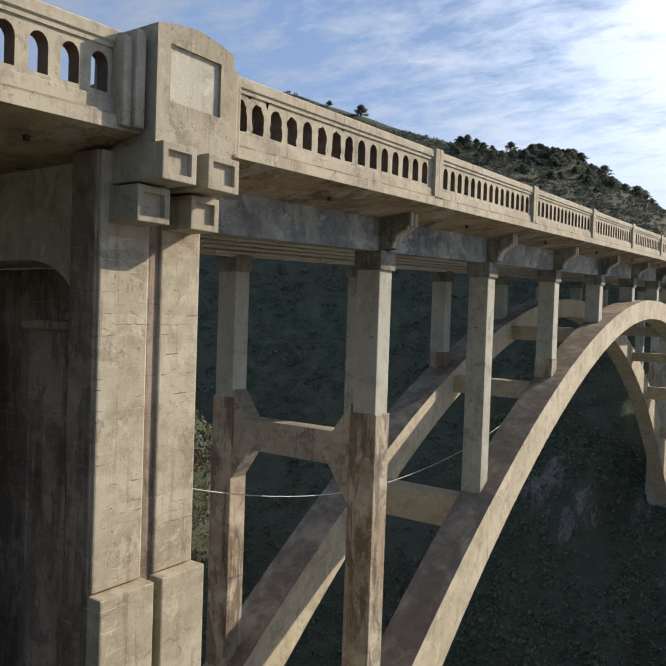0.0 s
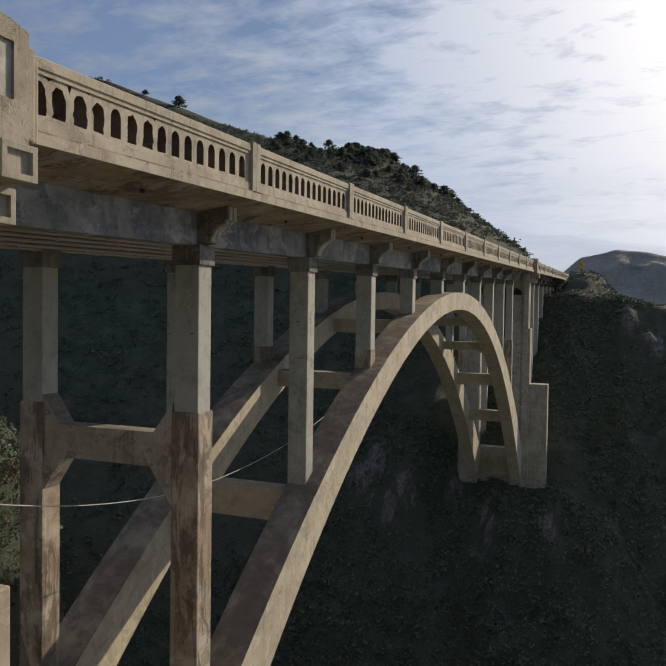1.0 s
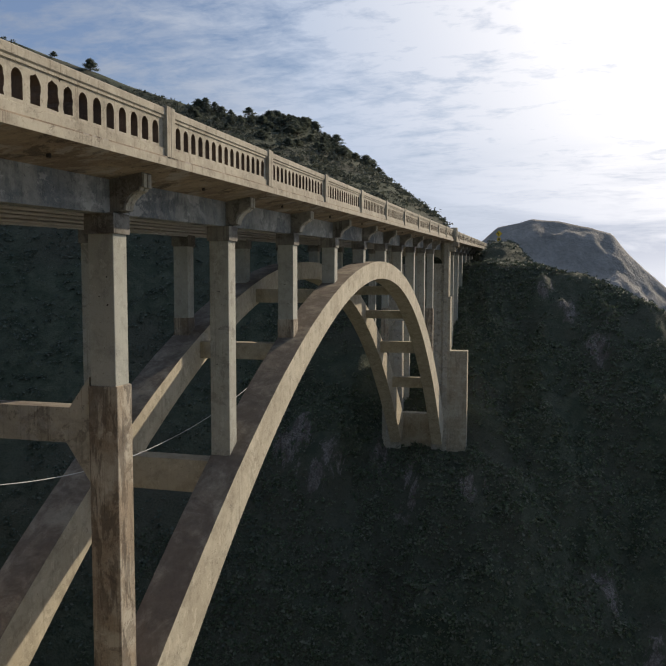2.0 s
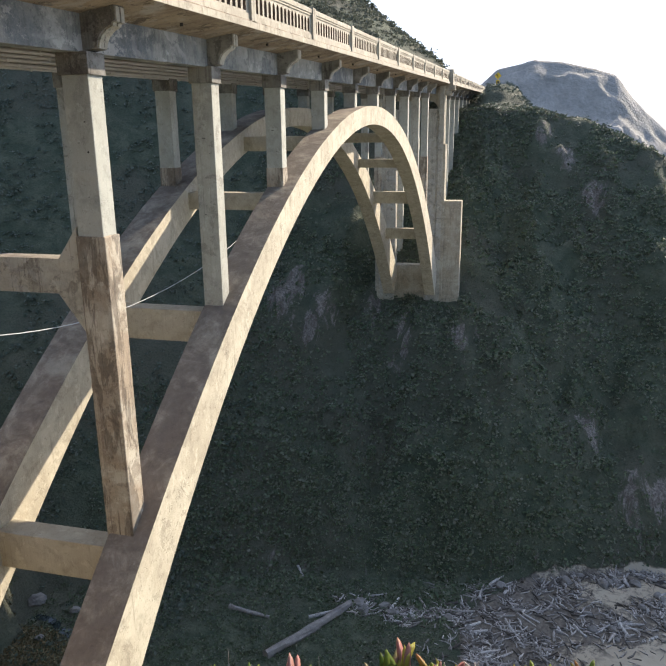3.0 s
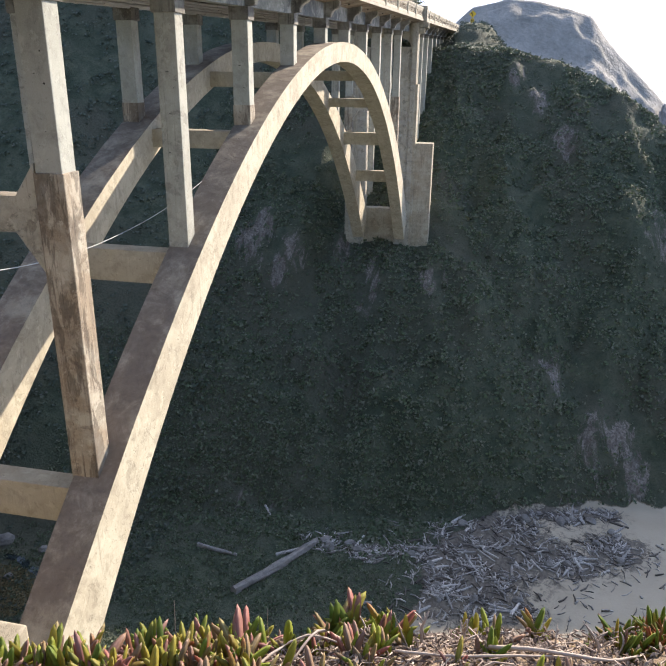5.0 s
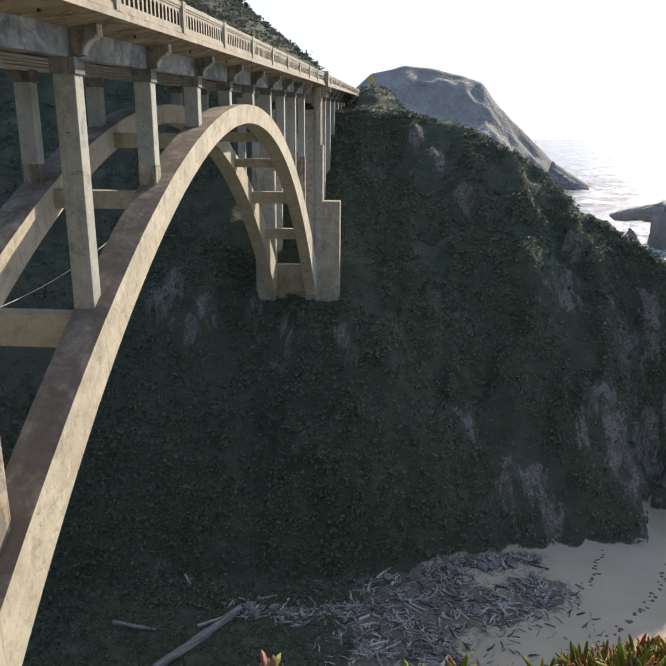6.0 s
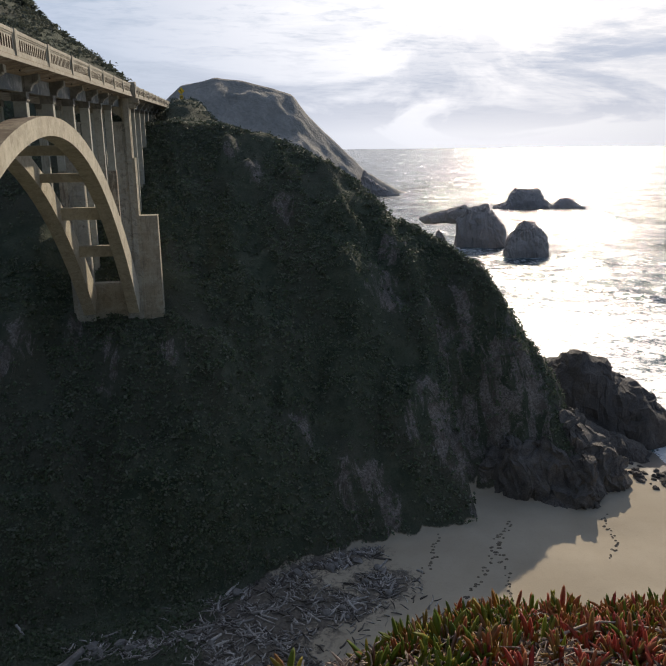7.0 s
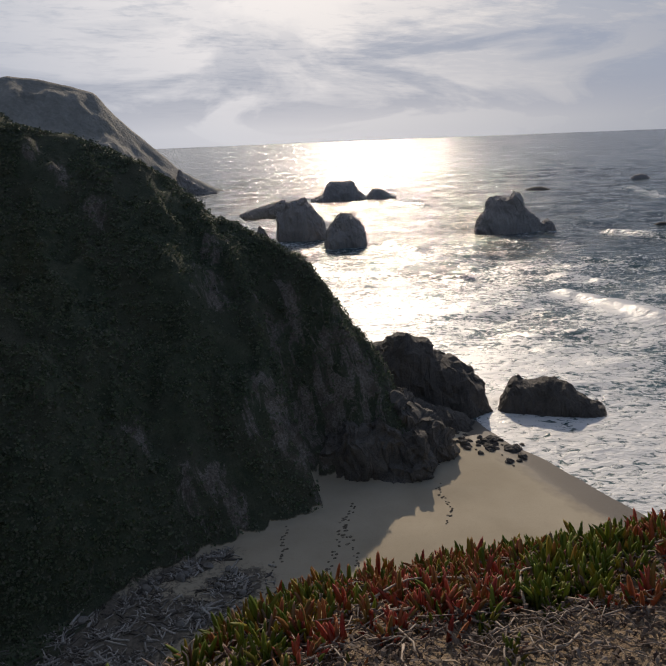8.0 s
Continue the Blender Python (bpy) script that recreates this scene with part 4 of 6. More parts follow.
rail_bay(NEAR_PIER - 0.96 - BAY, NEAR_PIER - 0.96, 15)
rail_bay(START, NEAR_PIER - 0.96 - BAY - 0.2, 15)
rail_post(NEAR_PIER - 1.06 - BAY)
stops = [NEAR_PIER + 0.98] + [BAY * k for k in range(1, 11)] + [FAR_PIER - 0.86]
for i in range(11):
    rail_bay(stops[i] + (0.2 if i else 0), stops[i + 1] - (0.2 if i < 10 else 0), 15, 1 if i == 0 else 0)
for k in range(1, 11):
    rail_post(BAY * k)
far = [FAR_PIER + 0.86] + [FAR_PIER + 7.0 * k for k in range(1, 10)] + [SPAN_END]
for i in range(10):
    rail_bay(far[i] + (0.2 if i else 0), far[i + 1] - (0.2 if i < 9 else 0), 15)
for y in far[1:-1]:
    rail_post(y)


# pipes slung under the deck beside the inner girder, and a sagging cable
for i, (x, z, r) in enumerate(((-5.40, -1.95, 0.06), (-5.58, -2.05, 0.055), (-5.74, -2.15, 0.06), (-5.90, -2.26, 0.055), (-6.05, -2.33, 0.05))):
    pipe = thing("utility_pipe", "long galvanised utility pipe slung under the deck", "pipe", group="pipes under the deck")
    bm = bmesh.new()
    tube(bm, [(x, yy, z + GRADE * yy) for yy in (NEAR_PIER + 0.6, 20, 45, FAR_PIER - 0.6)], r, 8)
    part("pipe_run", bm, PIPE, pipe, smooth=True)
    yy = 0.8 + 0.7 * i
    while yy < 50:
        bm = bmesh.new()
        tube(bm, [(x, yy, z + GRADE * yy), (x, yy + 0.12, z + GRADE * (yy + 0.12))], r * 1.35, 8)
        part("coupling", bm, PIPE, pipe)
        yy += 2.4

bm = bmesh.new()
pts = []
for i in range(41):
    y = -0.6 + 31.0 * i / 40
    pts.append((-4.0, y, -9.12 + (0.016 if y < 12.2 else 0.0103) * (y - 12.2) ** 2))
tube(bm, pts, 0.013, 5)
cable = part("cable", bm, WIRE, None)
tagged(cable, "thin pale cable sagging beneath the bridge", "cable")


# ---------------------------------------------------------------- sea rocks and headlands
def rock_mesh(bm, centre, radii, seed, turn=0.0, rough=0.2, cut=0.0, sub=4):
    """A broken, wave-worn lump, split along many planes; cut: flattens its top at that share of its height."""
    g = random.Random(int(seed * 100))
    planes = []
    for _ in range(16):
        n = Vector((g.gauss(0, 1), g.gauss(0, 1), g.gauss(0.2, 0.7))).normalized()
        planes.append((n, g.uniform(0.66, 0.92)))
    tmp = bmesh.new()
    bmesh.ops.create_icosphere(tmp, subdivisions=sub, radius=1.0)
    rot = Matrix.Rotation(turn, 3, "Z")
    out = {}
    for v in tmp.verts:
        p = v.co.copy()
        for n, d in planes:
            over = p.dot(n) - d
            if over > 0:
                p -= n * over * 0.92
        p *= 1.12 + rough * noise.fractal(p * 2.2 + Vector((seed, seed * 0.7, 0)), 0.8, 2.1, 6)
        if cut and p.z > cut:
            p.z = cut + (p.z - cut) * 0.25
        p = rot @ Vector((p.x * radii[0], p.y * radii[1], p.z * radii[2]))
        out[v] = bm.verts.new(p + Vector(centre))
    for f in tmp.faces:
        bm.faces.new([out[v] for v in f.verts])
    tmp.free()


def crag(bm, centre, facing, top, depth, seed, under=None, rough=0.10):
    """A crag with the given skyline (along, height); under: the line of its underside, where it overhangs."""
    s0, s1 = top[0][0], top[-1][0]
    high = max(h for _, h in top)
    out, across = Vector((math.sin(facing), math.cos(facing), 0)), Vector((math.cos(facing), -math.sin(facing), 0))
    ns, nr = 72, 44
    rings = []
    for i in range(ns + 1):
        s = s0 + (s1 - s0) * i / ns
        h = float(np.interp(s, [p[0] for p in top], [p[1] for p in top]))
        f = float(np.interp(s, [p[0] for p in under], [p[1] for p in under])) if under else -2.0
        wide = depth * (0.35 + 0.65 * ((h - f) / (high + 2)) ** 0.6) if not under else depth * (0.4 + 0.6 * i / ns)
        ring = []
        for k in range(nr):
            a = 2 * math.pi * k / nr
            ca, sa = math.cos(a), math.sin(a)
            if under:
                d, z = wide * ca, (h + f) / 2 + (h - f) / 2 * math.copysign(abs(sa) ** 0.7, sa)
            else:
                d, z = wide * math.copysign(abs(ca) ** 0.8, ca), (f + (h - f) * sa ** 0.62 if sa > 0 else f)
                d *= 1.25 - 0.45 * max(z, 0) / high
            p = Vector((s, d, z))
            q = Vector((p.x, p.y, p.z)) / high + Vector((seed, seed * 0.3, 0))
            for fr, am in ((2.0, 1.0), (5.0, 0.6), (12, 0.4), (28, 0.2)):
                p += noise.noise_vector(q * fr) * am * rough * high * (0.5 if under else 1.0)
            ring.append(bm.verts.new(Vector(centre) + across * p.x + out * p.y + Vector((0, 0, p.z))))
        rings.append(ring)
    for a, b in zip(rings, rings[1:]):
        for k in range(nr):
            bm.faces.new((a[k], a[(k + 1) % nr], b[(k + 1) % nr], b[k]))
    bm.faces.new(rings[0])
    bm.faces.new(rings[-1])
    bmesh.ops.recalc_face_normals(bm, faces=bm.faces)


def stack(label, place, facing, masses, mat, group="rocks in the sea"):
    root = thing("sea_rock", label, "rock", Matrix.Translation((place[0], place[1], SEA_Z)), group)
    for i, (offset, top, depth, under) in enumerate(masses):
        bm = bmesh.new()
        crag(bm, (offset[0], offset[1], 0), radians(facing), top, depth, place[0] * 0.13 + i, under, 0.17 if mat is CLIFF else 0.10)
        part("rock_mass", bm, mat, root)
    return root


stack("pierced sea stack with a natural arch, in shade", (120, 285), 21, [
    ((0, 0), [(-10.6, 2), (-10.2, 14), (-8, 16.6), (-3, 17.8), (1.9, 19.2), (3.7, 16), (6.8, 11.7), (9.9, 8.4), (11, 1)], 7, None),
    ((0, 0), [(-26, 11.8), (-19, 14.2), (-13, 16), (-8, 17.2), (-6.5, 17.4)], 4.5, [(-26, 11.0), (-24.5, 9.4), (-18, 9.5), (-10.5, 9.2), (-6.5, 8)])], HAZED_ROCK)
stack("small pointed rock in the mouth of the arch", (103.5, 290.5), 21, [((0, 0), [(-3.6, 0.5), (-2.2, 3.5), (-0.4, 6.8), (1.2, 5.2), (3.6, 0.5)], 2.6, None)], HAZED_ROCK)
stack("rounded dome of rock standing in the surf", (127.7, 253.5), 24.6, [((0, 0), [(-8.4, 1.5), (-7.6, 5), (-6.8, 9.3), (-4.3, 12.6), (-1.6, 14), (2.7, 12.3), (5.4, 9.7), (6.8, 6), (7.7, 1)], 6.5, None)], HAZED_ROCK)
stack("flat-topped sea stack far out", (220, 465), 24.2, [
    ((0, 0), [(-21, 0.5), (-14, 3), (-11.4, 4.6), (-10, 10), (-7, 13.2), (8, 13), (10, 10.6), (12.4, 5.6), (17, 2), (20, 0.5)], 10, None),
    ((0, 0), [(17, 0.5), (19, 1.6), (23, 6), (28, 7.2), (32, 4.6), (40, 0.5)], 7, None)], HAZED_ROCK)
stack("jagged dark sea stack with a peaked top", (204.7, 248), 37.6, [((0, 0), [(-16.6, 0.5), (-14.6, 4.1), (-11.6, 9.9), (-11, 12.9), (-8, 13.5), (-4.7, 14.2), (-1.4, 14.6), (0, 16.4), (1.2, 17.2), (3.5, 15.4), (4.6, 12.9), (5, 10), (6.4, 9.4), (8.8, 6.4), (11.7, 3.6), (14, 4.6), (17.5, 4.4), (19, 0.5)], 7, None)], HAZED_ROCK)
stack("low black rock washed by foam near the beach", (80.3, 75.3), 42, [((0, 0), [(-7.7, 0.3), (-6.8, 2.5), (-6, 4.2), (-5, 4.7), (-4, 4.1), (-1.8, 4.3), (0.5, 4.7), (2.3, 3.8), (4, 2.7), (5.9, 1.6), (8.3, 0.2)], 3.6, None)], ROCK)
stack("great dark rock at the foot of the headland", (65.4, 86.0), 36, [((0, 0), [(-10, 8.5), (-6.2, 11.0), (-3.7, 11.3), (-1.4, 10.8), (0.7, 8.2), (3.2, 6.9), (6, 5.5), (7.8, 4), (8.5, 1.5), (9, 0.2)], 6, None)], ROCK)
stack("low wet reef between headland and surf", (60.0, 77.3), 35, [((0, 0), [(-7, 6.2), (-2, 4.2), (1.7, 2.8), (4.9, 1.5), (6.3, 0.3)], 3.2, None)], ROCK)
stack("rough grey outcrop at the cliff foot above the beach", (52.5, 70.0), 35, [((0, 0), [(-8, 12), (-5, 10.5), (-3, 8.6), (-1, 8.8), (1, 6.2), (3, 4.9), (4.5, 2.6), (5.6, 0)], 4.2, None)], CLIFF, "outcrops of the cliff")
stack("low ribbed outcrop running onto the sand", (46.0, 66.6), 30, [((0, 0), [(-7, 5), (-4.5, 7), (-2, 6.2), (0.5, 7.2), (3, 5.4), (5, 5.8), (6.2, 3), (7, 0.6)], 3.2, None)], CLIFF, "outcrops of the cliff")
stack("jagged rocks at the foot of the far headland", (152, 616), 13, [((0, 0), [(-15, 20), (-12, 23), (-10, 17), (-6, 15), (-3, 11), (0, 9), (4, 6.5), (8, 4), (13, 2), (17, 0.4)], 8, None)], HAZED_ROCK)
stack("distant rock awash in the swell", (494, 453), 46, [((0, 0), [(-7.5, 0.3), (-5, 2.6), (0, 3.6), (4, 2.8), (7.5, 0.3)], 4, None)], HAZED_ROCK)
stack("low dark rock breaking the swell", (266, 222), 48, [((0, 0), [(-4, 0.2), (-2, 1.3), (1, 1.5), (4, 0.2)], 2, None)], ROCK)
stack("reef awash in the swell", (365, 428), 39, [((0, 0), [(-9, 0.2), (-3, 1.8), (3, 1.9), (9, 0.2)], 4, None)], ROCK)
rng = random.Random(5)
for i in range(90):
    t = rng.random()
    x = float(np.interp(t, [0, 0.35, 0.7, 0.85, 1], [53, 59, 63, 66, 62.3])) + rng.gauss(0, 1.5)
    y = float(np.interp(t, [0, 0.35, 0.7, 0.85, 1], [69, 70.5, 67.5, 63.5, 62.3])) + rng.gauss(0, 1.5)
    r = rng.uniform(0.15, 0.45) * (1.9 if rng.random() < 0.2 else 0.9)
    bm = bmesh.new()
    z = max(land(x, y), SEA_Z)
    rock_mesh(bm, (0, 0, 0), (r * rng.uniform(0.9, 1.6), r, r * rng.uniform(0.5, 0.85)), i * 1.7, rng.uniform(0, 3), rough=0.4, sub=3)
    tagged(part("boulder", bm, ROCK, m=Matrix.Translation((x, y, z + r * 0.15))), "dark wet boulder at the tide line", "boulder", "boulders on the beach")


def headland(x, y):
    top = float(np.interp(x - 4, [-300, -60, -34, -26, -20, -1, 10, 30, 46, 75, 89, 103, 128, 139, 152, 171, 190], [34, 28, 31, 38, 43.5, 47.5, 50.5, 48, 45, 36.5, 19, 5, -17, -28, -36, -47, -52]))
    top += 3.5
    rough = 8 * fbm(x, y, 0.016, 6) + 4.5 * fbm(x, y, 0.07, 4) - 7 * abs(noise.noise((x * 0.045, y * 0.01, 3.0)))
    if y < 640:
        run = 1.15 * (top + 56)
        t = min(max((y - 640 + run) / run, 0), 1)
        z = -52 + (top + 52) * t ** 0.9
    else:
        z = top - 0.4 * (y - 640)
    return max(z + rough * smooth(500, 530, y) * smooth(640, 615, y) * (0.25 if z > top - 4 else 1) + 0.8 * fbm(x, y, 0.05), -52)


grid_mesh("headland", steps(-320, -60, 10) + steps(-60, 200, 3) + [200], steps(420, 500, 10) + steps(500, 646, 3) + steps(646, 700, 9) + [700], headland, HEADLAND, "far headland of dry grass and bare cliff, paled for haze", "headland")


# ---------------------------------------------------------------- plants on the slopes
def leaf_shader(n, col, rough, spec, through_leaf, bump=None):
    ins = {"Base Color": col, "Roughness": rough, "Specular IOR Level": spec}
    if bump is not None:
        ins["Normal"] = n.add("ShaderNodeBump", {"Height": bump, "Strength": 0.2, "Distance": 0.004}).outputs[0]
    a = n.add("ShaderNodeBsdfPrincipled", ins).outputs[0]
    b = n.add("ShaderNodeBsdfTranslucent", {"Color": col}).outputs[0]
    n.add("ShaderNodeOutputMaterial", {0: n.add("ShaderNodeMixShader", {0: through_leaf, 1: a, 2: b}).outputs[0]})


def foliage_material(name, stops, rough=0.7, glow=0.12):
    m, n, pos = material(name)
    pick = n.add("ShaderNodeNewGeometry").outputs["Random Per Island"]
    ob = n.add("ShaderNodeObjectInfo").outputs["Random"]
    mixed = n.math("FRACT", n.math("MULTIPLY_ADD", ob, 0.37, pick))
    wide = n.noise(pos, 0.09, 4, 0.6)
    f = n.math("FRACT", n.math("MULTIPLY_ADD", n.math("SUBTRACT", wide, 0.5), 0.9, mixed))
    col = n.ramp(f, *stops)
    leaf_shader(n, col, rough, 0.3, glow)
    return m


SCRUB = foliage_material("scrub_leaves", [(0.0, (0.055, 0.08, 0.044)), (0.3, (0.085, 0.115, 0.056)), (0.55, (0.115, 0.13, 0.08)), (0.8, (0.15, 0.15, 0.11)), (1.0, (0.06, 0.085, 0.046))])
BRUSH = foliage_material("brush_leaves", [(0.0, (0.05, 0.07, 0.05)), (0.5, (0.08, 0.10, 0.07)), (0.8, (0.105, 0.11, 0.085)), (1.0, (0.06, 0.08, 0.056))])
# Inland brush and needles greyed and lightened: distance haze put into the colours.
HILL = foliage_material("hill_brush_leaves", [(0.0, (0.065, 0.08, 0.058)), (0.4, (0.085, 0.097, 0.072)), (0.75, (0.10, 0.107, 0.08)), (1.0, (0.07, 0.08, 0.06))], 0.85, 0.32)
NEEDLE = foliage_material("conifer_needles", [(0.0, (0.10, 0.12, 0.09)), (0.5, (0.125, 0.145, 0.11)), (1.0, (0.15, 0.165, 0.13))], 0.8, 0.42)
BARK = plain("tree_bark", (0.07, 0.055, 0.04), (0.12, 0.10, 0.08), 2.0, 0.9, 0.6)


def scatter_leaves(name, centres, sizes, per, leaf, mat, label, category, seed, face=(0, -0.65, 0.76)):
    """Clumps of small leaf blades round many centres, joined."""
    g = np.random.default_rng(seed)
    C = np.repeat(np.array(centres), per, axis=0)
    S = np.repeat(np.array(sizes), per)[:, None]
    d = g.normal(size=C.shape)
    d /= np.linalg.norm(d, axis=1)[:, None]
    d[:, 2] = np.abs(d[:, 2]) * 0.8
    P = C + d * S * g.uniform(0.35, 1.0, (len(C), 1))
    L = leaf * g.uniform(0.6, 1.5, (len(C), 1)) * S ** 0.5
    a = g.normal(size=C.shape)
    a /= np.linalg.norm(a, axis=1)[:, None]
    n = np.array(face) + g.normal(size=C.shape) * 0.6
    n /= np.linalg.norm(n, axis=1)[:, None]
    a = a - n * np.sum(a * n, 1)[:, None]
    a /= np.linalg.norm(a, axis=1)[:, None] + 1e-9
    b = np.cross(a, n)
    b /= np.linalg.norm(b, axis=1)[:, None] + 1e-9
    V = np.stack([P - a * L * 0.5, P + b * L * 0.4, P + a * L * 0.7, P - b * L * 0.4], 1).reshape(-1, 3)
    n = len(P)
    F = np.arange(4 * n).reshape(n, 4)
    me = bpy.data.meshes.new(name)
    me.from_pydata(V.tolist(), [], F.tolist())
    me.materials.append(mat)
    return tagged(new(name, me), label, category, kind="stuff")


def on_slopes(count, x0, x1, y0, y1, seed, patch=0.12, least=0.0):
    g = random.Random(seed)
    cs, ss = [], []
    while len(cs) < count:
        x, y = g.uniform(x0, x1), g.uniform(y0, y1)
        z = land(x, y)
        if z < floor_z(x, y) + 0.15 and x > sand_x(y) - 1.5:
            continue
        if 54 < y < 104 and -25 < x < 50 and g.random() < 0.8 * bareness(x, y):
            continue
        if noise.noise((x * patch, y * patch, 3.0)) < least - 0.25 and g.random() < 0.85:
            continue
        s = g.uniform(0.25, 0.9) * (1.5 if g.random() < 0.12 else 1.0)
        cs.append((x, y, z - 0.05))
        ss.append(s)
    return cs, ss


cs, ss = on_slopes(30000, -25, 54, 44, 112, 11)
scatter_leaves("scrub", cs, [0.6 * s for s in ss], 8, 0.36, SCRUB, "low dark coastal scrub covering the steep slope", "scrub", 1)
cs, ss = on_slopes(12000, -95, -18, 22, 122, 12)
scatter_leaves("scrub", cs, [0.8 * s for s in ss], 10, 0.34, BRUSH, "dense brush on the shaded canyon side", "scrub", 2)
cs, ss = on_slopes(10000, -30, 14, 26, 56, 13, 0.3)
scatter_leaves("ground_cover", cs, [0.45 * s for s in ss], 10, 0.27, SCRUB, "green weeds on the canyon floor", "weeds", 3)
cs, ss = on_slopes(3500, -4, 50, 102, 150, 15)
scatter_leaves("scrub", cs, [0.8 * s for s in ss], 14, 0.3, BRUSH, "dark brush along the crest beyond the bridge", "scrub", 5)
cs, ss = on_slopes(10500, -260, -6, 118, 270, 14, 0.03, -0.1)
scatter_leaves("brush", cs, [1.9 * s for s in ss], 19, 0.47, HILL, "brush and small trees on the inland hill", "brush", 4, (0, -0.4, 0.9))


STRAW = foliage_material("dry_grass_blades", [(0.0, (0.13, 0.10, 0.05)), (0.4, (0.20, 0.15, 0.075)), (0.7, (0.11, 0.105, 0.05)), (1.0, (0.13, 0.10, 0.05))])
g = random.Random(31)
cs, ss = [], []
for _ in range(900):
    a, d = g.uniform(0, 6.28), g.random() ** 0.5
    x, y = -28.2 + 4.4 * d * math.cos(a), 31.2 + 3.0 * d * math.sin(a)
    cs.append((x, y, land(x, y) - 0.05))
    ss.append(g.uniform(0.25, 0.6))
scatter_leaves("dry_grass", cs, ss, 12, 0.22, STRAW, "tussocks of brown dry grass on the creek bank", "grass", 6, (0.2, -0.6, 0.5))


# the creek that winds round the mound
CREEK = plain("creek_water", (0.012, 0.018, 0.02), (0.02, 0.028, 0.03), 0.8, 0.08, 0.15, spec=0.5, distance=0.02)
bm = bmesh.new()
banks = []
for i in range(30):
    t = i / 29 * 3.7
    x = float(np.interp(t, range(8), [-22.0, -24.6, -26.1, -27.8, -30.2, -33.0, -37.0, -42.0])) + 0.15 * math.sin(t * 5)
    y = float(np.interp(t, range(8), [31.4, 33.4, 34.4, 35.0, 35.4, 35.0, 35.6, 37.0])) + 0.15 * math.cos(t * 4)
    w = 0.32 + 0.12 * noise.noise((t * 2, 0, 0))
    z = min(land(x, y - w), land(x, y), land(x, y + w)) + 0.10
    banks.append([bm.verts.new((x + dx, y + dy, z)) for dx, dy in ((-0.3 * w, -w), (0.3 * w, w))])
for a, b in zip(banks, banks[1:]):
    bm.faces.new((a[0], b[0], b[1], a[1]))
tagged(part("creek", bm, CREEK), "narrow dark creek winding over the canyon floor", "creek", kind="structure")


g = random.Random(32)
cs, ss = [], []
while len(cs) < 1500:
    x, y = g.uniform(-46, -29), g.uniform(19, 42)
    if math.hypot(x + 42, y - 30) < 12:
        cs.append((x, y, land(x, y) - 0.05))
        ss.append(g.uniform(0.3, 0.75))
scatter_leaves("knob_scrub", cs[:800], ss[:800], 14, 0.28, SCRUB, "sunlit green scrub on the grassy knob", "scrub", 7, (0.3, -0.4, 0.8))
scatter_leaves("dry_grass", cs[800:], ss[800:], 14, 0.24, STRAW, "sunlit dry grass on the knob", "grass", 8, (0.3, -0.4, 0.8))


def skyline(az):
    """The place on the land that stands highest against the sky in that direction."""
    best = None
    for i in range(40, 440, 4):
        x, y = 7.8 + i * math.sin(az), -8.2 + i * math.cos(az)
        z = land(x, y)
        e = (z + 3.8) / i
        if best is None or e > best[0]:
            best = (e, x, y, z)
    return Vector(best[1:])


def conifer(name, height, seed, lean=0.0):
    """Wind-shaped cypress or pine: trunk, limbs and an open crown of leaf tufts."""
    g = random.Random(seed)
    root = thing(name, "wind-shaped dark conifer on the ridge", "tree", group="trees on the ridge")
    bm = bmesh.new()
    top = Vector((lean * height, 0, height * 0.95))
    tube(bm, [Vector((0, 0, -0.6)), top * 0.35, top * 0.7, top], [0.05 * height, 0.038 * height, 0.022 * height, 0.006 * height], 7)
    tips = []
    for i in range(26):
        t = 0.08 + 0.9 * i / 25
        a = i * 2.4 + g.uniform(-0.5, 0.5)
        reach = height * (0.36 * (1 - t) + 0.03) * g.uniform(0.6, 1.25)
        base = top * t
        tip = base + Vector((math.cos(a) * reach + lean * reach, math.sin(a) * reach, reach * g.uniform(0.0, 0.45)))
        tube(bm, [base, (base + tip) / 2 + Vector((0, 0, -0.02 * height)), tip], [0.012 * height, 0.008 * height, 0.003 * height], 4)
        for u in (0.5, 0.75, 1.0):
            tips.append(base.lerp(tip, u))
    tips.append(top)
    part("trunk", bm, BARK, root)
    gg = np.random.default_rng(seed)
    per = 20
    C = np.repeat(np.array([tuple(t) for t in tips]), per, axis=0)
    P = C + gg.normal(size=C.shape) * height * 0.05
    a = gg.normal(size=C.shape) * height * 0.034
    b = gg.normal(size=C.shape) * height * 0.014
    V = np.stack([P - a, P + b, P + a * 1.2, P - b], 1).reshape(-1, 3)
    me = bpy.data.meshes.new("crown")
    me.from_pydata(V.tolist(), [], np.arange(len(V)).reshape(-1, 4).tolist())
    me.materials.append(NEEDLE)
    crown = new("crown", me)
    crown.parent = root
    return root


KINDS = [conifer("conifer", 7.0, 1, 0.04), conifer("conifer", 6.0, 2, -0.03), conifer("conifer", 8.0, 3, 0.0)]
g = random.Random(8)
spots = [(-24.9, 0.8, 0, 0), (-24.2, 0.75, 1, 0), (-33.4, 0.8, 2, 0)]
spots += [(-35.9, 0.5, 0, 0), (-25.5, 0.85, 0, 0), (-23.7, 0.7, 0, 0), (-21.6, 0.6, 2, 0), (-23.0, 0.45, 1, 0)]
spots += [(g.uniform(-20.3, -16.2), g.uniform(0.32, 0.62), g.randrange(3), 0) for _ in range(26)]
spots += [(g.uniform(-16, -10.5), g.uniform(0.18, 0.3), g.randrange(3), 0) for _ in range(9)]
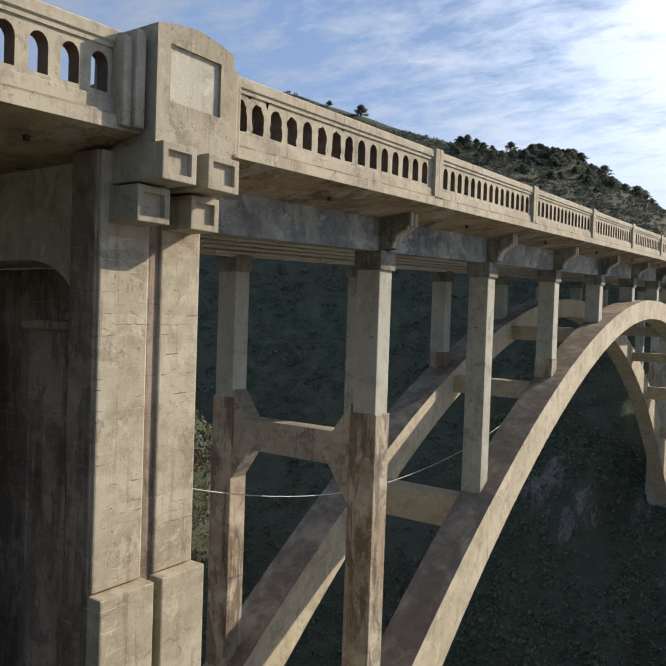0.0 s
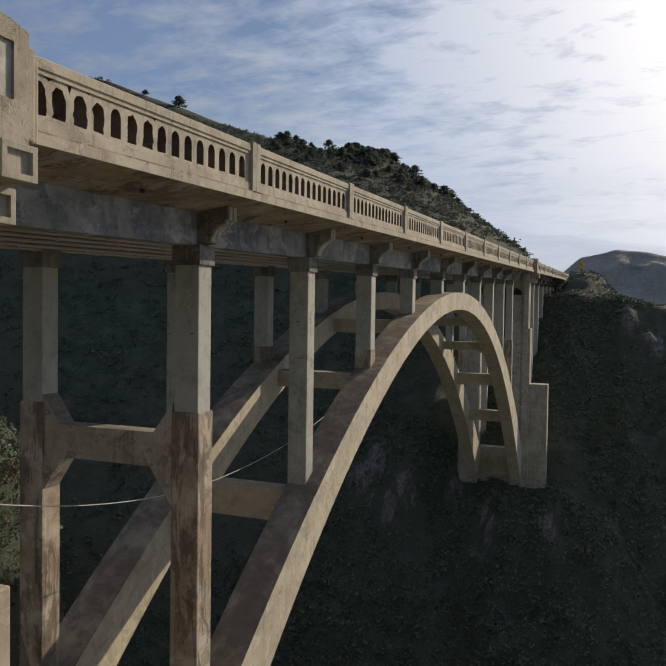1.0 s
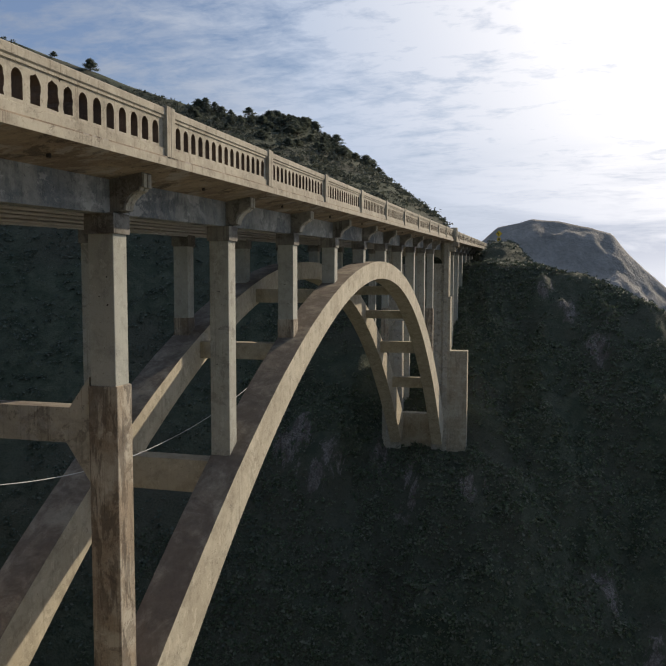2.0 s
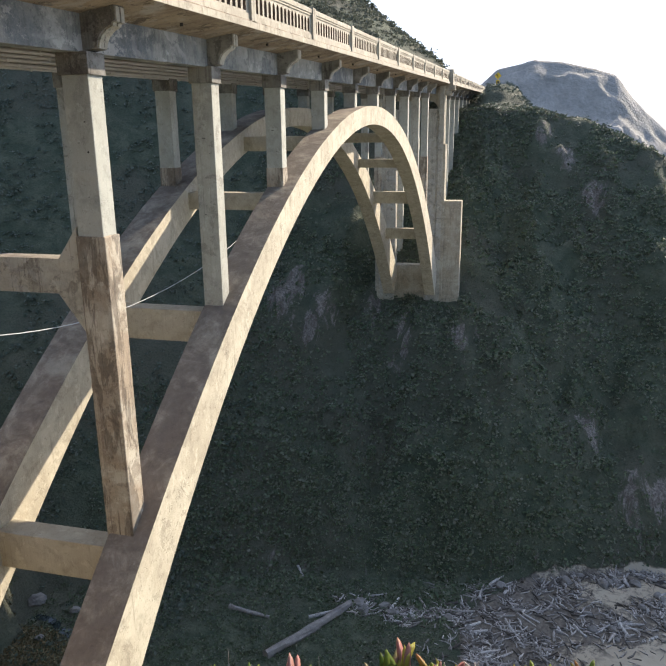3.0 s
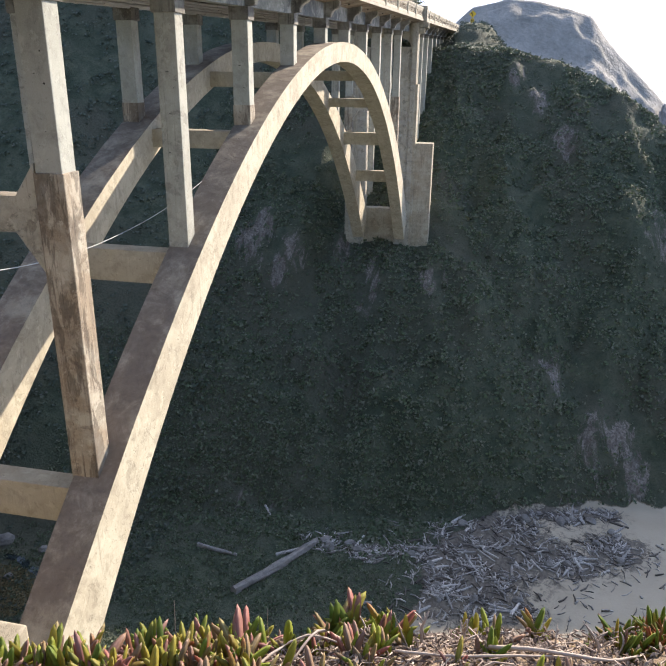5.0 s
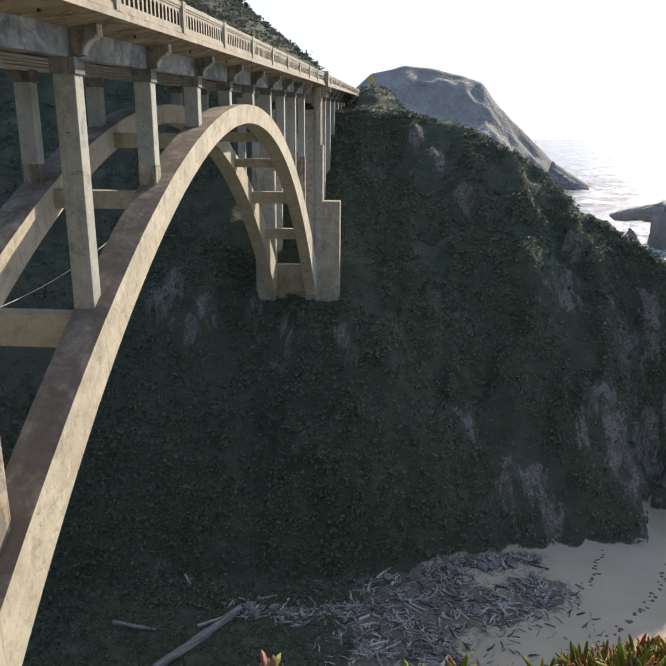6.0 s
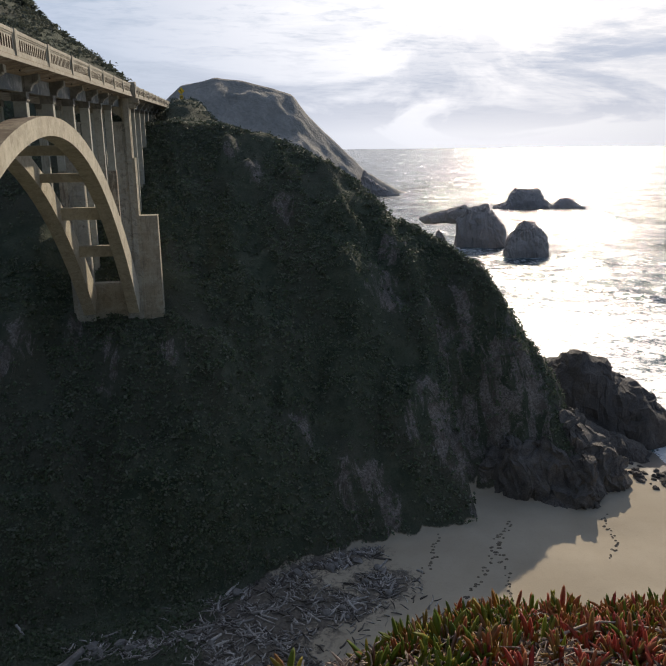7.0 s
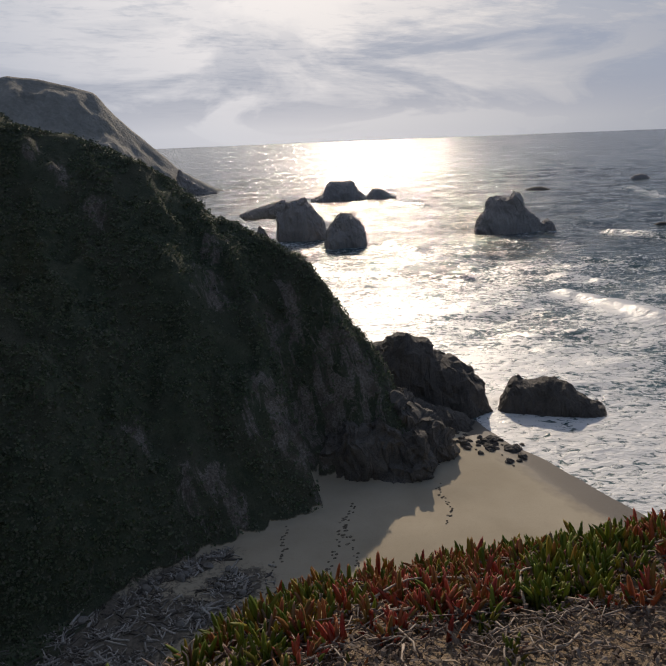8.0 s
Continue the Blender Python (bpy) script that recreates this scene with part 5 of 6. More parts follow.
spots += [(g.uniform(-25.5, -16.5), g.uniform(0.4, 0.7), g.randrange(3), g.uniform(4, 25)) for _ in range(16)]
spots += [(g.uniform(-20.0, -11.0), g.uniform(0.4, 0.75), g.randrange(3), g.uniform(2, 30)) for _ in range(28)]
spots += [(g.uniform(-21.5, -13.0), g.uniform(0.35, 0.6), g.randrange(3), g.uniform(8, 55)) for _ in range(26)]
for i, (a, k, kind, down) in enumerate(spots):
    at = skyline(radians(a))
    at.y -= down
    at.z = land(at.x, at.y)
    m = Matrix.Translation(at) @ Matrix.Rotation(g.uniform(0, 6), 4, "Z")
    tree = KINDS[kind] if i < 3 else copy_thing(KINDS[kind], m)
    tree.matrix_basis = m
    tree.scale = (k * 1.5, k * 1.5, k * (0.8 if i < 3 else 0.62))


# ---------------------------------------------------------------- the bluff underfoot
def edge_y(x):
    return float(np.interp(x, [4.2, 5.0, 5.6, 6.2, 6.65, 7.1, 7.4, 7.7, 8.0, 8.4, 8.7, 9.0, 9.36, 9.8, 10.4, 12, 15], [-10.5, -8.4, -7.5, -6.86, -6.66, -6.5, -6.38, -6.26, -6.2, -6.12, -5.98, -5.96, -6.06, -6.13, -6.2, -6.3, -6.5])) + 0.04 * noise.noise((x * 3, 0, 0))


def bluff_z(x, y):
    """The top rounds over and falls ever faster towards its edge."""
    over = y - edge_y(x)
    z = float(np.interp(-over, [0, 0.15, 0.3, 0.45, 0.6, 0.8, 1.2, 2.0], [-5.69, -5.61, -5.53, -5.47, -5.42, -5.38, -5.35, -5.34]))
    z += 0.04 * fbm(x, y, 0.9, 4) + 0.02 * fbm(x, y, 5.0, 3)
    side = 5.2 - x
    if over > 0:
        z -= 1.25 * over
    if side > 0:
        z -= 0.9 * side
    return z


def dirt_material():
    m, n, pos = material("sandy_earth")
    a = n.noise(pos, 2.0, 5, 0.6)
    b = n.noise(pos, 45.0, 5, 0.7)
    c = n.noise(pos, 12.0, 5, 0.65)
    col = n.mix(n.span(a, 0.35, 0.65), (0.295, 0.222, 0.15, 1), (0.235, 0.175, 0.118, 1))
    col = n.mix(n.span(c, 0.5, 0.72, 0.0, 0.7), col, (0.15, 0.105, 0.075, 1))
    col = n.mix(n.span(b, 0.5, 0.75, 0.0, 0.5), col, (0.39, 0.305, 0.215, 1))
    finish(n, col, 0.95, n.math("ADD", b, c), 0.8, 0.02, 0.15)
    return m


DIRT = dirt_material()
bluff = grid_mesh("bluff", steps(3.2, 14.0, 0.07) + [14.0], steps(-13.0, -4.6, 0.07) + [-4.6], bluff_z, DIRT, "sandy bluff top with dry litter", "bluff")


def succulent_material(name, stops, glow):
    m, n, pos = material(name)
    pick = n.add("ShaderNodeNewGeometry").outputs["Random Per Island"]
    ob = n.add("ShaderNodeObjectInfo").outputs["Random"]
    patch = n.noise(pos, 1.3, 3, 0.6)
    f = n.math("FRACT", n.math("MULTIPLY_ADD", ob, 0.3, n.math("MULTIPLY_ADD", n.math("SUBTRACT", patch, 0.5), 1.6, n.math("MULTIPLY", pick, 0.6))))
    fine = n.noise(pos, 60.0, 4, 0.6)
    col = n.mix(n.span(fine, 0.5, 0.75, 0.0, 0.35), n.ramp(f, *stops), (0.20, 0.10, 0.07, 1))
    leaf_shader(n, col, 0.5, 0.25, glow, fine)
    return m


YOUNG = succulent_material("young_ice_plant_leaf", [(0.0, (0.19, 0.235, 0.04)), (0.2, (0.29, 0.32, 0.05)), (0.4, (0.125, 0.19, 0.04)), (0.55, (0.36, 0.31, 0.06)), (0.68, (0.25, 0.25, 0.06)), (0.78, (0.38, 0.13, 0.075)), (0.88, (0.22, 0.245, 0.05)), (1.0, (0.19, 0.235, 0.04))], 0.5)
OLD = succulent_material("old_ice_plant_leaf", [(0.0, (0.25, 0.165, 0.125)), (0.2, (0.24, 0.19, 0.08)), (0.35, (0.29, 0.17, 0.135)), (0.5, (0.32, 0.125, 0.10)), (0.62, (0.23, 0.20, 0.075)), (0.78, (0.25, 0.15, 0.13)), (0.9, (0.17, 0.105, 0.08)), (1.0, (0.25, 0.165, 0.125))], 0.3)
DEEP = succulent_material("dark_ice_plant_leaf", [(0.0, (0.15, 0.21, 0.035)), (0.3, (0.24, 0.28, 0.045)), (0.5, (0.11, 0.17, 0.035)), (0.7, (0.33, 0.29, 0.055)), (0.85, (0.34, 0.12, 0.06)), (1.0, (0.12, 0.17, 0.03))], 0.5)
RED = succulent_material("reddened_ice_plant_leaf", [(0.0, (0.40, 0.085, 0.065)), (0.25, (0.46, 0.15, 0.095)), (0.45, (0.27, 0.21, 0.06)), (0.6, (0.38, 0.075, 0.07)), (0.8, (0.42, 0.24, 0.09)), (1.0, (0.40, 0.085, 0.065))], 0.45)
DRY = foliage_material("dry_litter", [(0.0, (0.05, 0.036, 0.03)), (0.3, (0.11, 0.078, 0.06)), (0.6, (0.17, 0.125, 0.095)), (0.85, (0.27, 0.215, 0.17)), (1.0, (0.08, 0.055, 0.048))], 0.85)
STEM = plain("dry_stem", (0.42, 0.35, 0.28), (0.28, 0.21, 0.16), 8.0, 0.8, 0.4, distance=0.004)


def leaf_shape(bend, length=1.0):
    """Verts and faces of a three-sided succulent finger that tapers to a point; it grows along +Z and bends to +X."""
    V, F = [], []
    rings = [(0.0, 0.06), (0.2, 0.1), (0.45, 0.118), (0.72, 0.108), (0.9, 0.07)]
    for t, r in rings:
        cx = bend * t * t
        for k in range(3):
            a = 2 * math.pi * k / 3 + math.pi
            V.append((cx + r * math.cos(a) * 0.9, r * math.sin(a), t * (1 - 0.25 * abs(bend) * t)))
    V.append((bend, 0, 1 - 0.25 * abs(bend)))
    tip = len(V) - 1
    for i in range(len(rings) - 1):
        for k in range(3):
            a, b = i * 3 + k, i * 3 + (k + 1) % 3
            F.append((a, b, b + 3, a + 3))
    for k in range(3):
        F.append(((len(rings) - 1) * 3 + k, (len(rings) - 1) * 3 + (k + 1) % 3, tip))
    return V, F


LEAVES = {}
for mat in (YOUNG, OLD, RED, DEEP):
    for i in range(6):
        V, F = leaf_shape(-0.15 + 0.14 * i)
        me = bpy.data.meshes.new("leaf")
        me.from_pydata(V, [], F)
        me.materials.append(mat)
        me.shade_smooth()
        LEAVES[mat.name, i] = (me, V, F)


def leaf_matrix(g, young, size, thin=1.0):
    """Young leaves stand close in the middle of the rosette, old ones splay out round it."""
    tilt = g.uniform(0.03, 0.32) if young else g.uniform(0.25, 0.85)
    turn = g.uniform(0, 2 * math.pi)
    s = size * (g.uniform(0.8, 1.25) if young else g.uniform(0.7, 1.15))
    off = Vector((math.cos(turn), math.sin(turn), 0)) * g.uniform(0.003, 0.018)
    return Matrix.Translation(off) @ Matrix.Rotation(turn, 4, "Z") @ Matrix.Rotation(tilt, 4, "Y") @ Matrix.Diagonal((s * thin, s * thin, s, 1))


def plant_density(x, y):
    """How thickly the ice plant grows at a place on the bluff."""
    back = edge_y(x) - y
    if back < -0.12 or back > 2.2:
        return 0
    if x < 7.75:
        d = 0.85 if back < 0.3 else 0.16 + 0.5 * smooth(1.0, 0.3, back)
    elif x < 8.45:
        d = 0.05 if back > 0.15 else 0.12
    else:
        d = 1.5 * smooth(0.85, 0.42, back) + 0.10 + 0.25 * smooth(9.4, 10.2, x) * smooth(1.2, 0.7, back)
    return d * (0.75 + 0.6 * noise.noise((x * 2.3, y * 2.3, 1.0)))


g = random.Random(21)
spots = []
while len(spots) < 3100:
    x, y = g.uniform(4.6, 13.6), g.uniform(-8.6, -5.6)
    if g.random() < plant_density(x, y):
        spots.append((x, y))
spots.sort(key=lambda p: abs(p[0] - 7.0) + 0.6 * abs(p[1] + 6.9))
joined = {YOUNG.name: ([], []), OLD.name: ([], []), RED.name: ([], []), DEEP.name: ([], [])}
for i, (x, y) in enumerate(spots):
    z = bluff_z(x, y) - 0.012
    lean = Matrix.Rotation(g.gauss(0, 0.25), 4, "X") @ Matrix.Rotation(g.gauss(0, 0.25), 4, "Y")
    base = Matrix.Translation((x, y, z)) @ lean
    size = g.uniform(0.075, 0.125) * (1.3 if g.random() < 0.12 else 1.0)
    green = smooth(0.75, 0.0, edge_y(x) - y) * (0.8 if x < 7.8 else 0.9) + 0.12
    plan = [g.random() < green for _ in range(g.randrange(3, 6))] + [False] * g.randrange(3, 5)
    red = x > 8.3 and noise.noise((x * 1.7, y * 1.7, 9.0)) > -0.12
    if x > 8.3 and not red:
        plan = [True if g.random() < 0.8 else p for p in plan]
    fresh = DEEP if x > 8.3 else YOUNG
    if x > 8.3:
        size *= 0.73
    worn = RED if red else OLD
    if i < 70:
        plant = thing("ice_plant", "ice plant with fleshy green and reddish finger leaves", "ice plant", base, "ice plants on the bluff")
        for young in plan:
            ob = new("leaf", LEAVES[(fresh if young else worn).name, g.randrange(6)][0])
            ob.parent = plant
            ob.matrix_basis = leaf_matrix(g, young, size, 0.84)
    else:
        for k, young in enumerate(plan):
            name = (fresh if young else worn).name
            me, V, F = LEAVES[name, g.randrange(6)]
            m = base @ leaf_matrix(g, young or k < (6 if x > 8.3 else 2), size, 0.68 if x > 8.3 else 0.84)
            jv, jf = joined[name]
            o = len(jv)
            jv += [tuple(m @ Vector(v)) for v in V]
            jf += [tuple(o + q for q in f) for f in F]
for mat, label in ((YOUNG, "mat of young green and yellow ice plant leaves"), (OLD, "mat of old mauve and brown ice plant leaves"), (RED, "patches of ice plant leaves turned red"), (DEEP, "mat of dark green ice plant spikes")):
    me = bpy.data.meshes.new("ice_plant_mat")
    me.from_pydata(*[joined[mat.name][0], [], joined[mat.name][1]])
    me.materials.append(mat)
    me.shade_smooth()
    tagged(new("ice_plant_mat", me), label, "ice plant", kind="stuff")

# dead leaves and broken stems
def sandy(x, y):
    """Where the bluff is trodden bare."""
    return smooth(1.0, 0.55, math.hypot((x - 8.25) / 0.62, (y + 7.15) / 0.70) + 0.3 * noise.noise((x * 3, y * 3, 4)))


lv, lf = [], []
for i in range(95000):
    x, y = g.uniform(4.4, 13.8), min(-5.6, -6.4 - abs(g.gauss(0, 1.5)) + g.uniform(0, 0.7))
    back = edge_y(x) - y
    if back < -0.05 or g.random() < smooth(2.0, 5.5, back + 1.5 * noise.noise((x * 0.8, y * 0.8, 2.0))):
        continue
    if plant_density(x, y) > 0.6 and g.random() < 0.6:
        continue
    if g.random() < sandy(x, y) * 0.95:
        continue
    L = g.uniform(0.007, 0.021)
    m = Matrix.Translation((x, y, bluff_z(x, y) + g.uniform(0.0, 0.04))) @ Euler((g.uniform(-0.7, 0.7), g.uniform(-0.7, 0.7), g.uniform(0, 6.28))).to_matrix().to_4x4()
    w, h = L * g.uniform(0.18, 0.42), L * g.uniform(0.1, 0.5)
    o = len(lv)
    lv += [tuple(m @ Vector(p)) for p in ((-L, 0, 0), (-0.2 * L, w, h), (L, 0, 0.3 * h), (-0.2 * L, -w, h), (0, 0, h * 1.6))]
    lf += [tuple(o + k for k in f) for f in ((0, 1, 4), (1, 2, 4), (2, 3, 4), (3, 0, 4))]
me = bpy.data.meshes.new("leaf_litter")
me.from_pydata(lv, [], lf)
me.materials.append(DRY)
tagged(new("leaf_litter", me), "dry brown and grey leaf litter", "leaf litter", kind="stuff")

bm = bmesh.new()
for i in range(1500):
    x, y = g.uniform(5.2, 12.5), -6.2 - abs(g.gauss(0, 1.0))
    if edge_y(x) < y or (plant_density(x, y) > 0.6 and g.random() < 0.8) or g.random() < sandy(x, y):
        continue
    a, n, L = g.uniform(0, 6.28), 6, g.uniform(0.12, 0.45)
    pts = []
    for k in range(n):
        a += g.uniform(-0.5, 0.5)
        pts.append((x, y, bluff_z(x, y) + 0.012 + 0.03 * abs(math.sin(k * 1.3 + i))))
        x, y = x + math.cos(a) * L / n, y + math.sin(a) * L / n
    r = g.uniform(0.0012, 0.0036)
    tube(bm, pts, [r * (1 - 0.1 * k) for k in range(n)], 5)
tagged(part("broken_stems", bm, STEM, smooth=True), "tangle of dry woody stems", "stems", kind="stuff")


def dry_stem(points, r):
    bm = bmesh.new()
    P = [Vector((x, y, bluff_z(x, y) + h)) for x, y, h in points]
    fine = []
    for i in range(len(P) - 1):
        for k in range(4):
            t = k / 4
            a, b, c, d = P[max(i - 1, 0)], P[i], P[i + 1], P[min(i + 2, len(P) - 1)]
            fine.append(0.5 * ((2 * b) + (c - a) * t + (2 * a - 5 * b + 4 * c - d) * t * t + (3 * b - a - 3 * c + d) * t ** 3))
    fine.append(P[-1])
    n = len(fine)
    r *= 0.55
    tube(bm, fine, [r * (1 - 0.5 * k / n) for k in range(n)], 7)
    chip(bm, 0.0025, 60)
    return tagged(part("dry_stem", bm, STEM, smooth=True), "pale dried stem lying over the plants", "stem", "dry stems")


dry_stem([(7.37, -6.78, 0.02), (7.43, -6.60, 0.06), (7.52, -6.52, 0.10), (7.62, -6.50, 0.05)], 0.010)
dry_stem([(7.60, -6.44, 0.05), (7.55, -6.52, 0.11), (7.50, -6.64, 0.05)], 0.010)
dry_stem([(7.78, -6.50, 0.05), (7.95, -6.52, 0.04), (8.12, -6.50, 0.05), (8.30, -6.44, 0.04)], 0.010)
dry_stem([(8.05, -6.42, 0.05), (8.2, -6.46, 0.06), (8.38, -6.45, 0.04), (8.5, -6.35, 0.02)], 0.013)
dry_stem([(7.82, -6.42, 0.0), (7.79, -6.40, 0.07), (7.76, -6.40, 0.15)], 0.006)
dry_stem([(8.42, -6.36, 0.0), (8.44, -6.34, 0.06), (8.43, -6.33, 0.10)], 0.006)
dry_stem([(9.3, -6.7, 0.02), (9.4, -6.55, 0.06), (9.55, -6.5, 0.03), (9.7, -6.55, 0.02)], 0.008)
dry_stem([(8.9, -6.45, 0.03), (9.1, -6.4, 0.06), (9.3, -6.42, 0.03)], 0.008)
dry_stem([(9.9, -6.5, 0.02), (10.0, -6.62, 0.07), (10.05, -6.8, 0.02)], 0.008)
dry_stem([(7.08, -6.50, 0.0), (7.075, -6.485, 0.10), (7.07, -6.47, 0.21)], 0.0022)
dry_stem([(7.36, -6.42, 0.0), (7.36, -6.41, 0.08), (7.355, -6.40, 0.17)], 0.0022)

def twig(x, y, height, seed):
    g = random.Random(seed)
    bm = bmesh.new()
    base = Vector((x, y, bluff_z(x, y) - 0.01))
    top = base + Vector((g.uniform(-0.05, 0.05), g.uniform(-0.03, 0.03), height))
    stem = [base.lerp(top, t) + Vector((0.012 * math.sin(5 * t + seed), 0, 0)) for t in (0, 0.3, 0.6, 0.85, 1)]
    tube(bm, stem, [0.006, 0.005, 0.0045, 0.0035, 0.002], 5)
    for i in range(5):
        a = base.lerp(top, g.uniform(0.35, 0.95))
        b = a + Vector((g.uniform(-0.05, 0.05), g.uniform(-0.03, 0.03), g.uniform(0.01, 0.05)))
        tube(bm, [a, (a + b) / 2 + Vector((0, 0, 0.004)), b], [0.003, 0.0025, 0.0015], 4)
    tagged(part("dead_twig", bm, STEM, smooth=True), "upright branching dead twig", "twig", "dead twigs on the bluff")


for i, (x, y, h) in enumerate(((7.86, -6.42, 0.15), (7.98, -6.44, 0.17), (8.02, -6.40, 0.10), (8.38, -6.36, 0.12), (8.46, -6.30, 0.11), (7.70, -6.40, 0.08), (8.20, -6.42, 0.09), (9.25, -6.62, 0.10))):
    twig(x, y, h, 40 + i)

# rubble on the ledge of the near pier, heaped towards its inner corner
STONES = []
for k in range(6):
    bm = bmesh.new()
    rock_mesh(bm, (0, 0, 0), (1.4, 1.0, 0.65), k * 1.7 + 1, k * 0.8, sub=1)
    STONES.append(bpy.data.meshes.new("stone"))
    bm.to_mesh(STONES[-1])
    bm.free()
    STONES[-1].materials.append(DIRT)
rng = random.Random(31)
for i in range(270):
    x, y = rng.uniform(0.0, 1.25), rng.uniform(-1.75, -0.55)
    heap = smooth(1.25, 0.35, x + 0.5 * abs(y + 1.05))
    if rng.random() > heap:
        x, y = rng.uniform(0.05, 0.65), rng.uniform(-1.6, -0.6)
    r = rng.uniform(0.016, 0.045) * (2.3 if rng.random() < 0.06 else 1)
    stone = new("stone", STONES[rng.randrange(6)])
    stone.matrix_basis = Matrix.Translation((x, y, -12.1 + r * 0.4)) @ Matrix.Rotation(rng.uniform(0, 6.2), 4, "Z") @ Matrix.Scale(r, 4)
    tagged(stone, "loose stone on the concrete ledge", "stone", "stones on the pier ledge")

# ---------------------------------------------------------------- driftwood
def wood_material():
    m, n, pos = material("driftwood")
    pick = n.add("ShaderNodeNewGeometry").outputs["Random Per Island"]
    ob = n.add("ShaderNodeObjectInfo").outputs["Random"]
    grain = n.noise(n.scaled(pos, 9.0, 3.0, 9.0), 1.0, 6, 0.7, 0.5)
    f = n.math("FRACT", n.math("MULTIPLY_ADD", ob, 0.61, pick))
    col = n.ramp(f, (0.0, (0.06, 0.052, 0.045)), (0.3, (0.15, 0.135, 0.12)), (0.6, (0.32, 0.30, 0.275)), (0.85, (0.54, 0.51, 0.47)), (1.0, (0.08, 0.07, 0.06)))
    col = n.mix(n.span(grain, 0.45, 0.68, 0.0, 0.7), col, (0.09, 0.075, 0.06, 1))
    finish(n, col, 0.9, grain, 0.8, 0.06, 0.2)
    return m


WOOD = wood_material()
BLEACHED = plain("bleached_wood", (0.30, 0.275, 0.25), (0.14, 0.125, 0.11), 1.8, 0.9, 0.8, distance=0.05)


def log(bm, p, q, r, g, sides=7):
    p, q = Vector(p), Vector(q)
    n = 7
    pts, rs = [], []
    bow = Vector((g.uniform(-1, 1), g.uniform(-1, 1), 0)) * (q - p).length * 0.04
    for i in range(n):
        t = i / (n - 1)
        pts.append(p.lerp(q, t) + bow * math.sin(math.pi * t))
        rs.append(r * (1 - 0.35 * t) * g.uniform(0.9, 1.08))
    tube(bm, pts, rs, sides)
    chip(bm, r * 0.3, 2.5)
    chip(bm, r * 0.12, 9)


def lay(x, y, r):
    return max(land(x, y), SEA_Z) + r * 0.6


def single_log(a, b, r, label="grey weathered driftwood log on the beach", mat=None):
    bm = bmesh.new()
    log(bm, (0, 0, 0), (b[0] - a[0], b[1] - a[1], max(-0.3, min(0.3, lay(*b, r) - lay(*a, r)))), r, g, 9)
    tagged(part("driftwood_log", bm, mat or WOOD, m=Matrix.Translation((a[0], a[1], lay(*a, r)))), label, "log", "driftwood logs")


single_log((-9.6, 36.5), (-4.5, 44.8), 0.42, "great bleached driftwood trunk lying aslant", BLEACHED)
single_log((-14.6, 41.3), (-10.8, 41.0), 0.22)
single_log((-0.5, 37.9), (1.6, 38.2), 0.22)
single_log((-7.6, 42.0), (-3.9, 45.4), 0.16)
single_log((-10.6, 48.6), (-9.7, 47.3), 0.14, "pale dead branch among the weeds")


def beach_spot():
    while True:
        cx, cy, sx, sy = PILES[g.randrange(len(PILES))]
        x, y = cx + g.gauss(0, 0.42) * sx, cy + g.gauss(0, 0.45) * sy
        if noise.noise((x * 0.7, y * 0.7, 6.0)) + g.uniform(-0.2, 0.2) > 0.06 and max(land(x, y), land(x + 1.5, y + 1.5)) < floor_z(x, y) + 0.3:
            return x, y


for i in range(150):
    x, y = beach_spot()
    a, L, r = g.gauss(0.4, 1.1), g.uniform(0.6, 2.2), g.uniform(0.06, 0.16)
    single_log((x, y), (x + L * math.cos(a), y + L * math.sin(a)), r)
bm = bmesh.new()
for i in range(3000):
    x, y = beach_spot() if i % 10 else (g.uniform(2, 26), g.uniform(33, 50))
    a, L, r = g.uniform(0, 3.14), g.uniform(0.25, 1.15), g.uniform(0.03, 0.085)
    p = Vector((x, y, lay(x, y, r)))
    tube(bm, [p, p + Vector((0.5 * L * math.cos(a), 0.5 * L * math.sin(a), g.uniform(0, 0.1))), p + Vector((L * math.cos(a + 0.15), L * math.sin(a + 0.15), g.uniform(-0.02, 0.15)))], [r, r, r * 0.6], 4)
tagged(part("driftwood_litter", bm, WOOD), "scattered grey driftwood sticks and splinters", "driftwood", kind="stuff")
for i in range(40):
    x, y = beach_spot()
    r = g.uniform(0.15, 0.45)
    bm = bmesh.new()
    rock_mesh(bm, (0, 0, 0), (r * 1.3, r, r * 0.8), i + 0.3, g.uniform(0, 3), sub=2)
    tagged(part("beach_stone", bm, STONE, m=Matrix.Translation((x, y, lay(x, y, r) - 0.3 * r))), "grey stone among the driftwood", "stone", "stones on the beach")
for x, y, r in ((-30.6, 36.9, 0.6), (-31.5, 34.8, 0.5), (-27.5, 33.0, 0.3), (-26.8, 36.8, 0.35)):
    bm = bmesh.new()
    rock_mesh(bm, (0, 0, 0), (r * 1.3, r, r * 0.8), x * -0.3, 0.4, sub=3)
    tagged(part("creek_boulder", bm, STONE, m=Matrix.Translation((x, y, land(x, y) + 0.2))), "pale rounded boulder beside the creek", "boulder", "boulders by the creek")

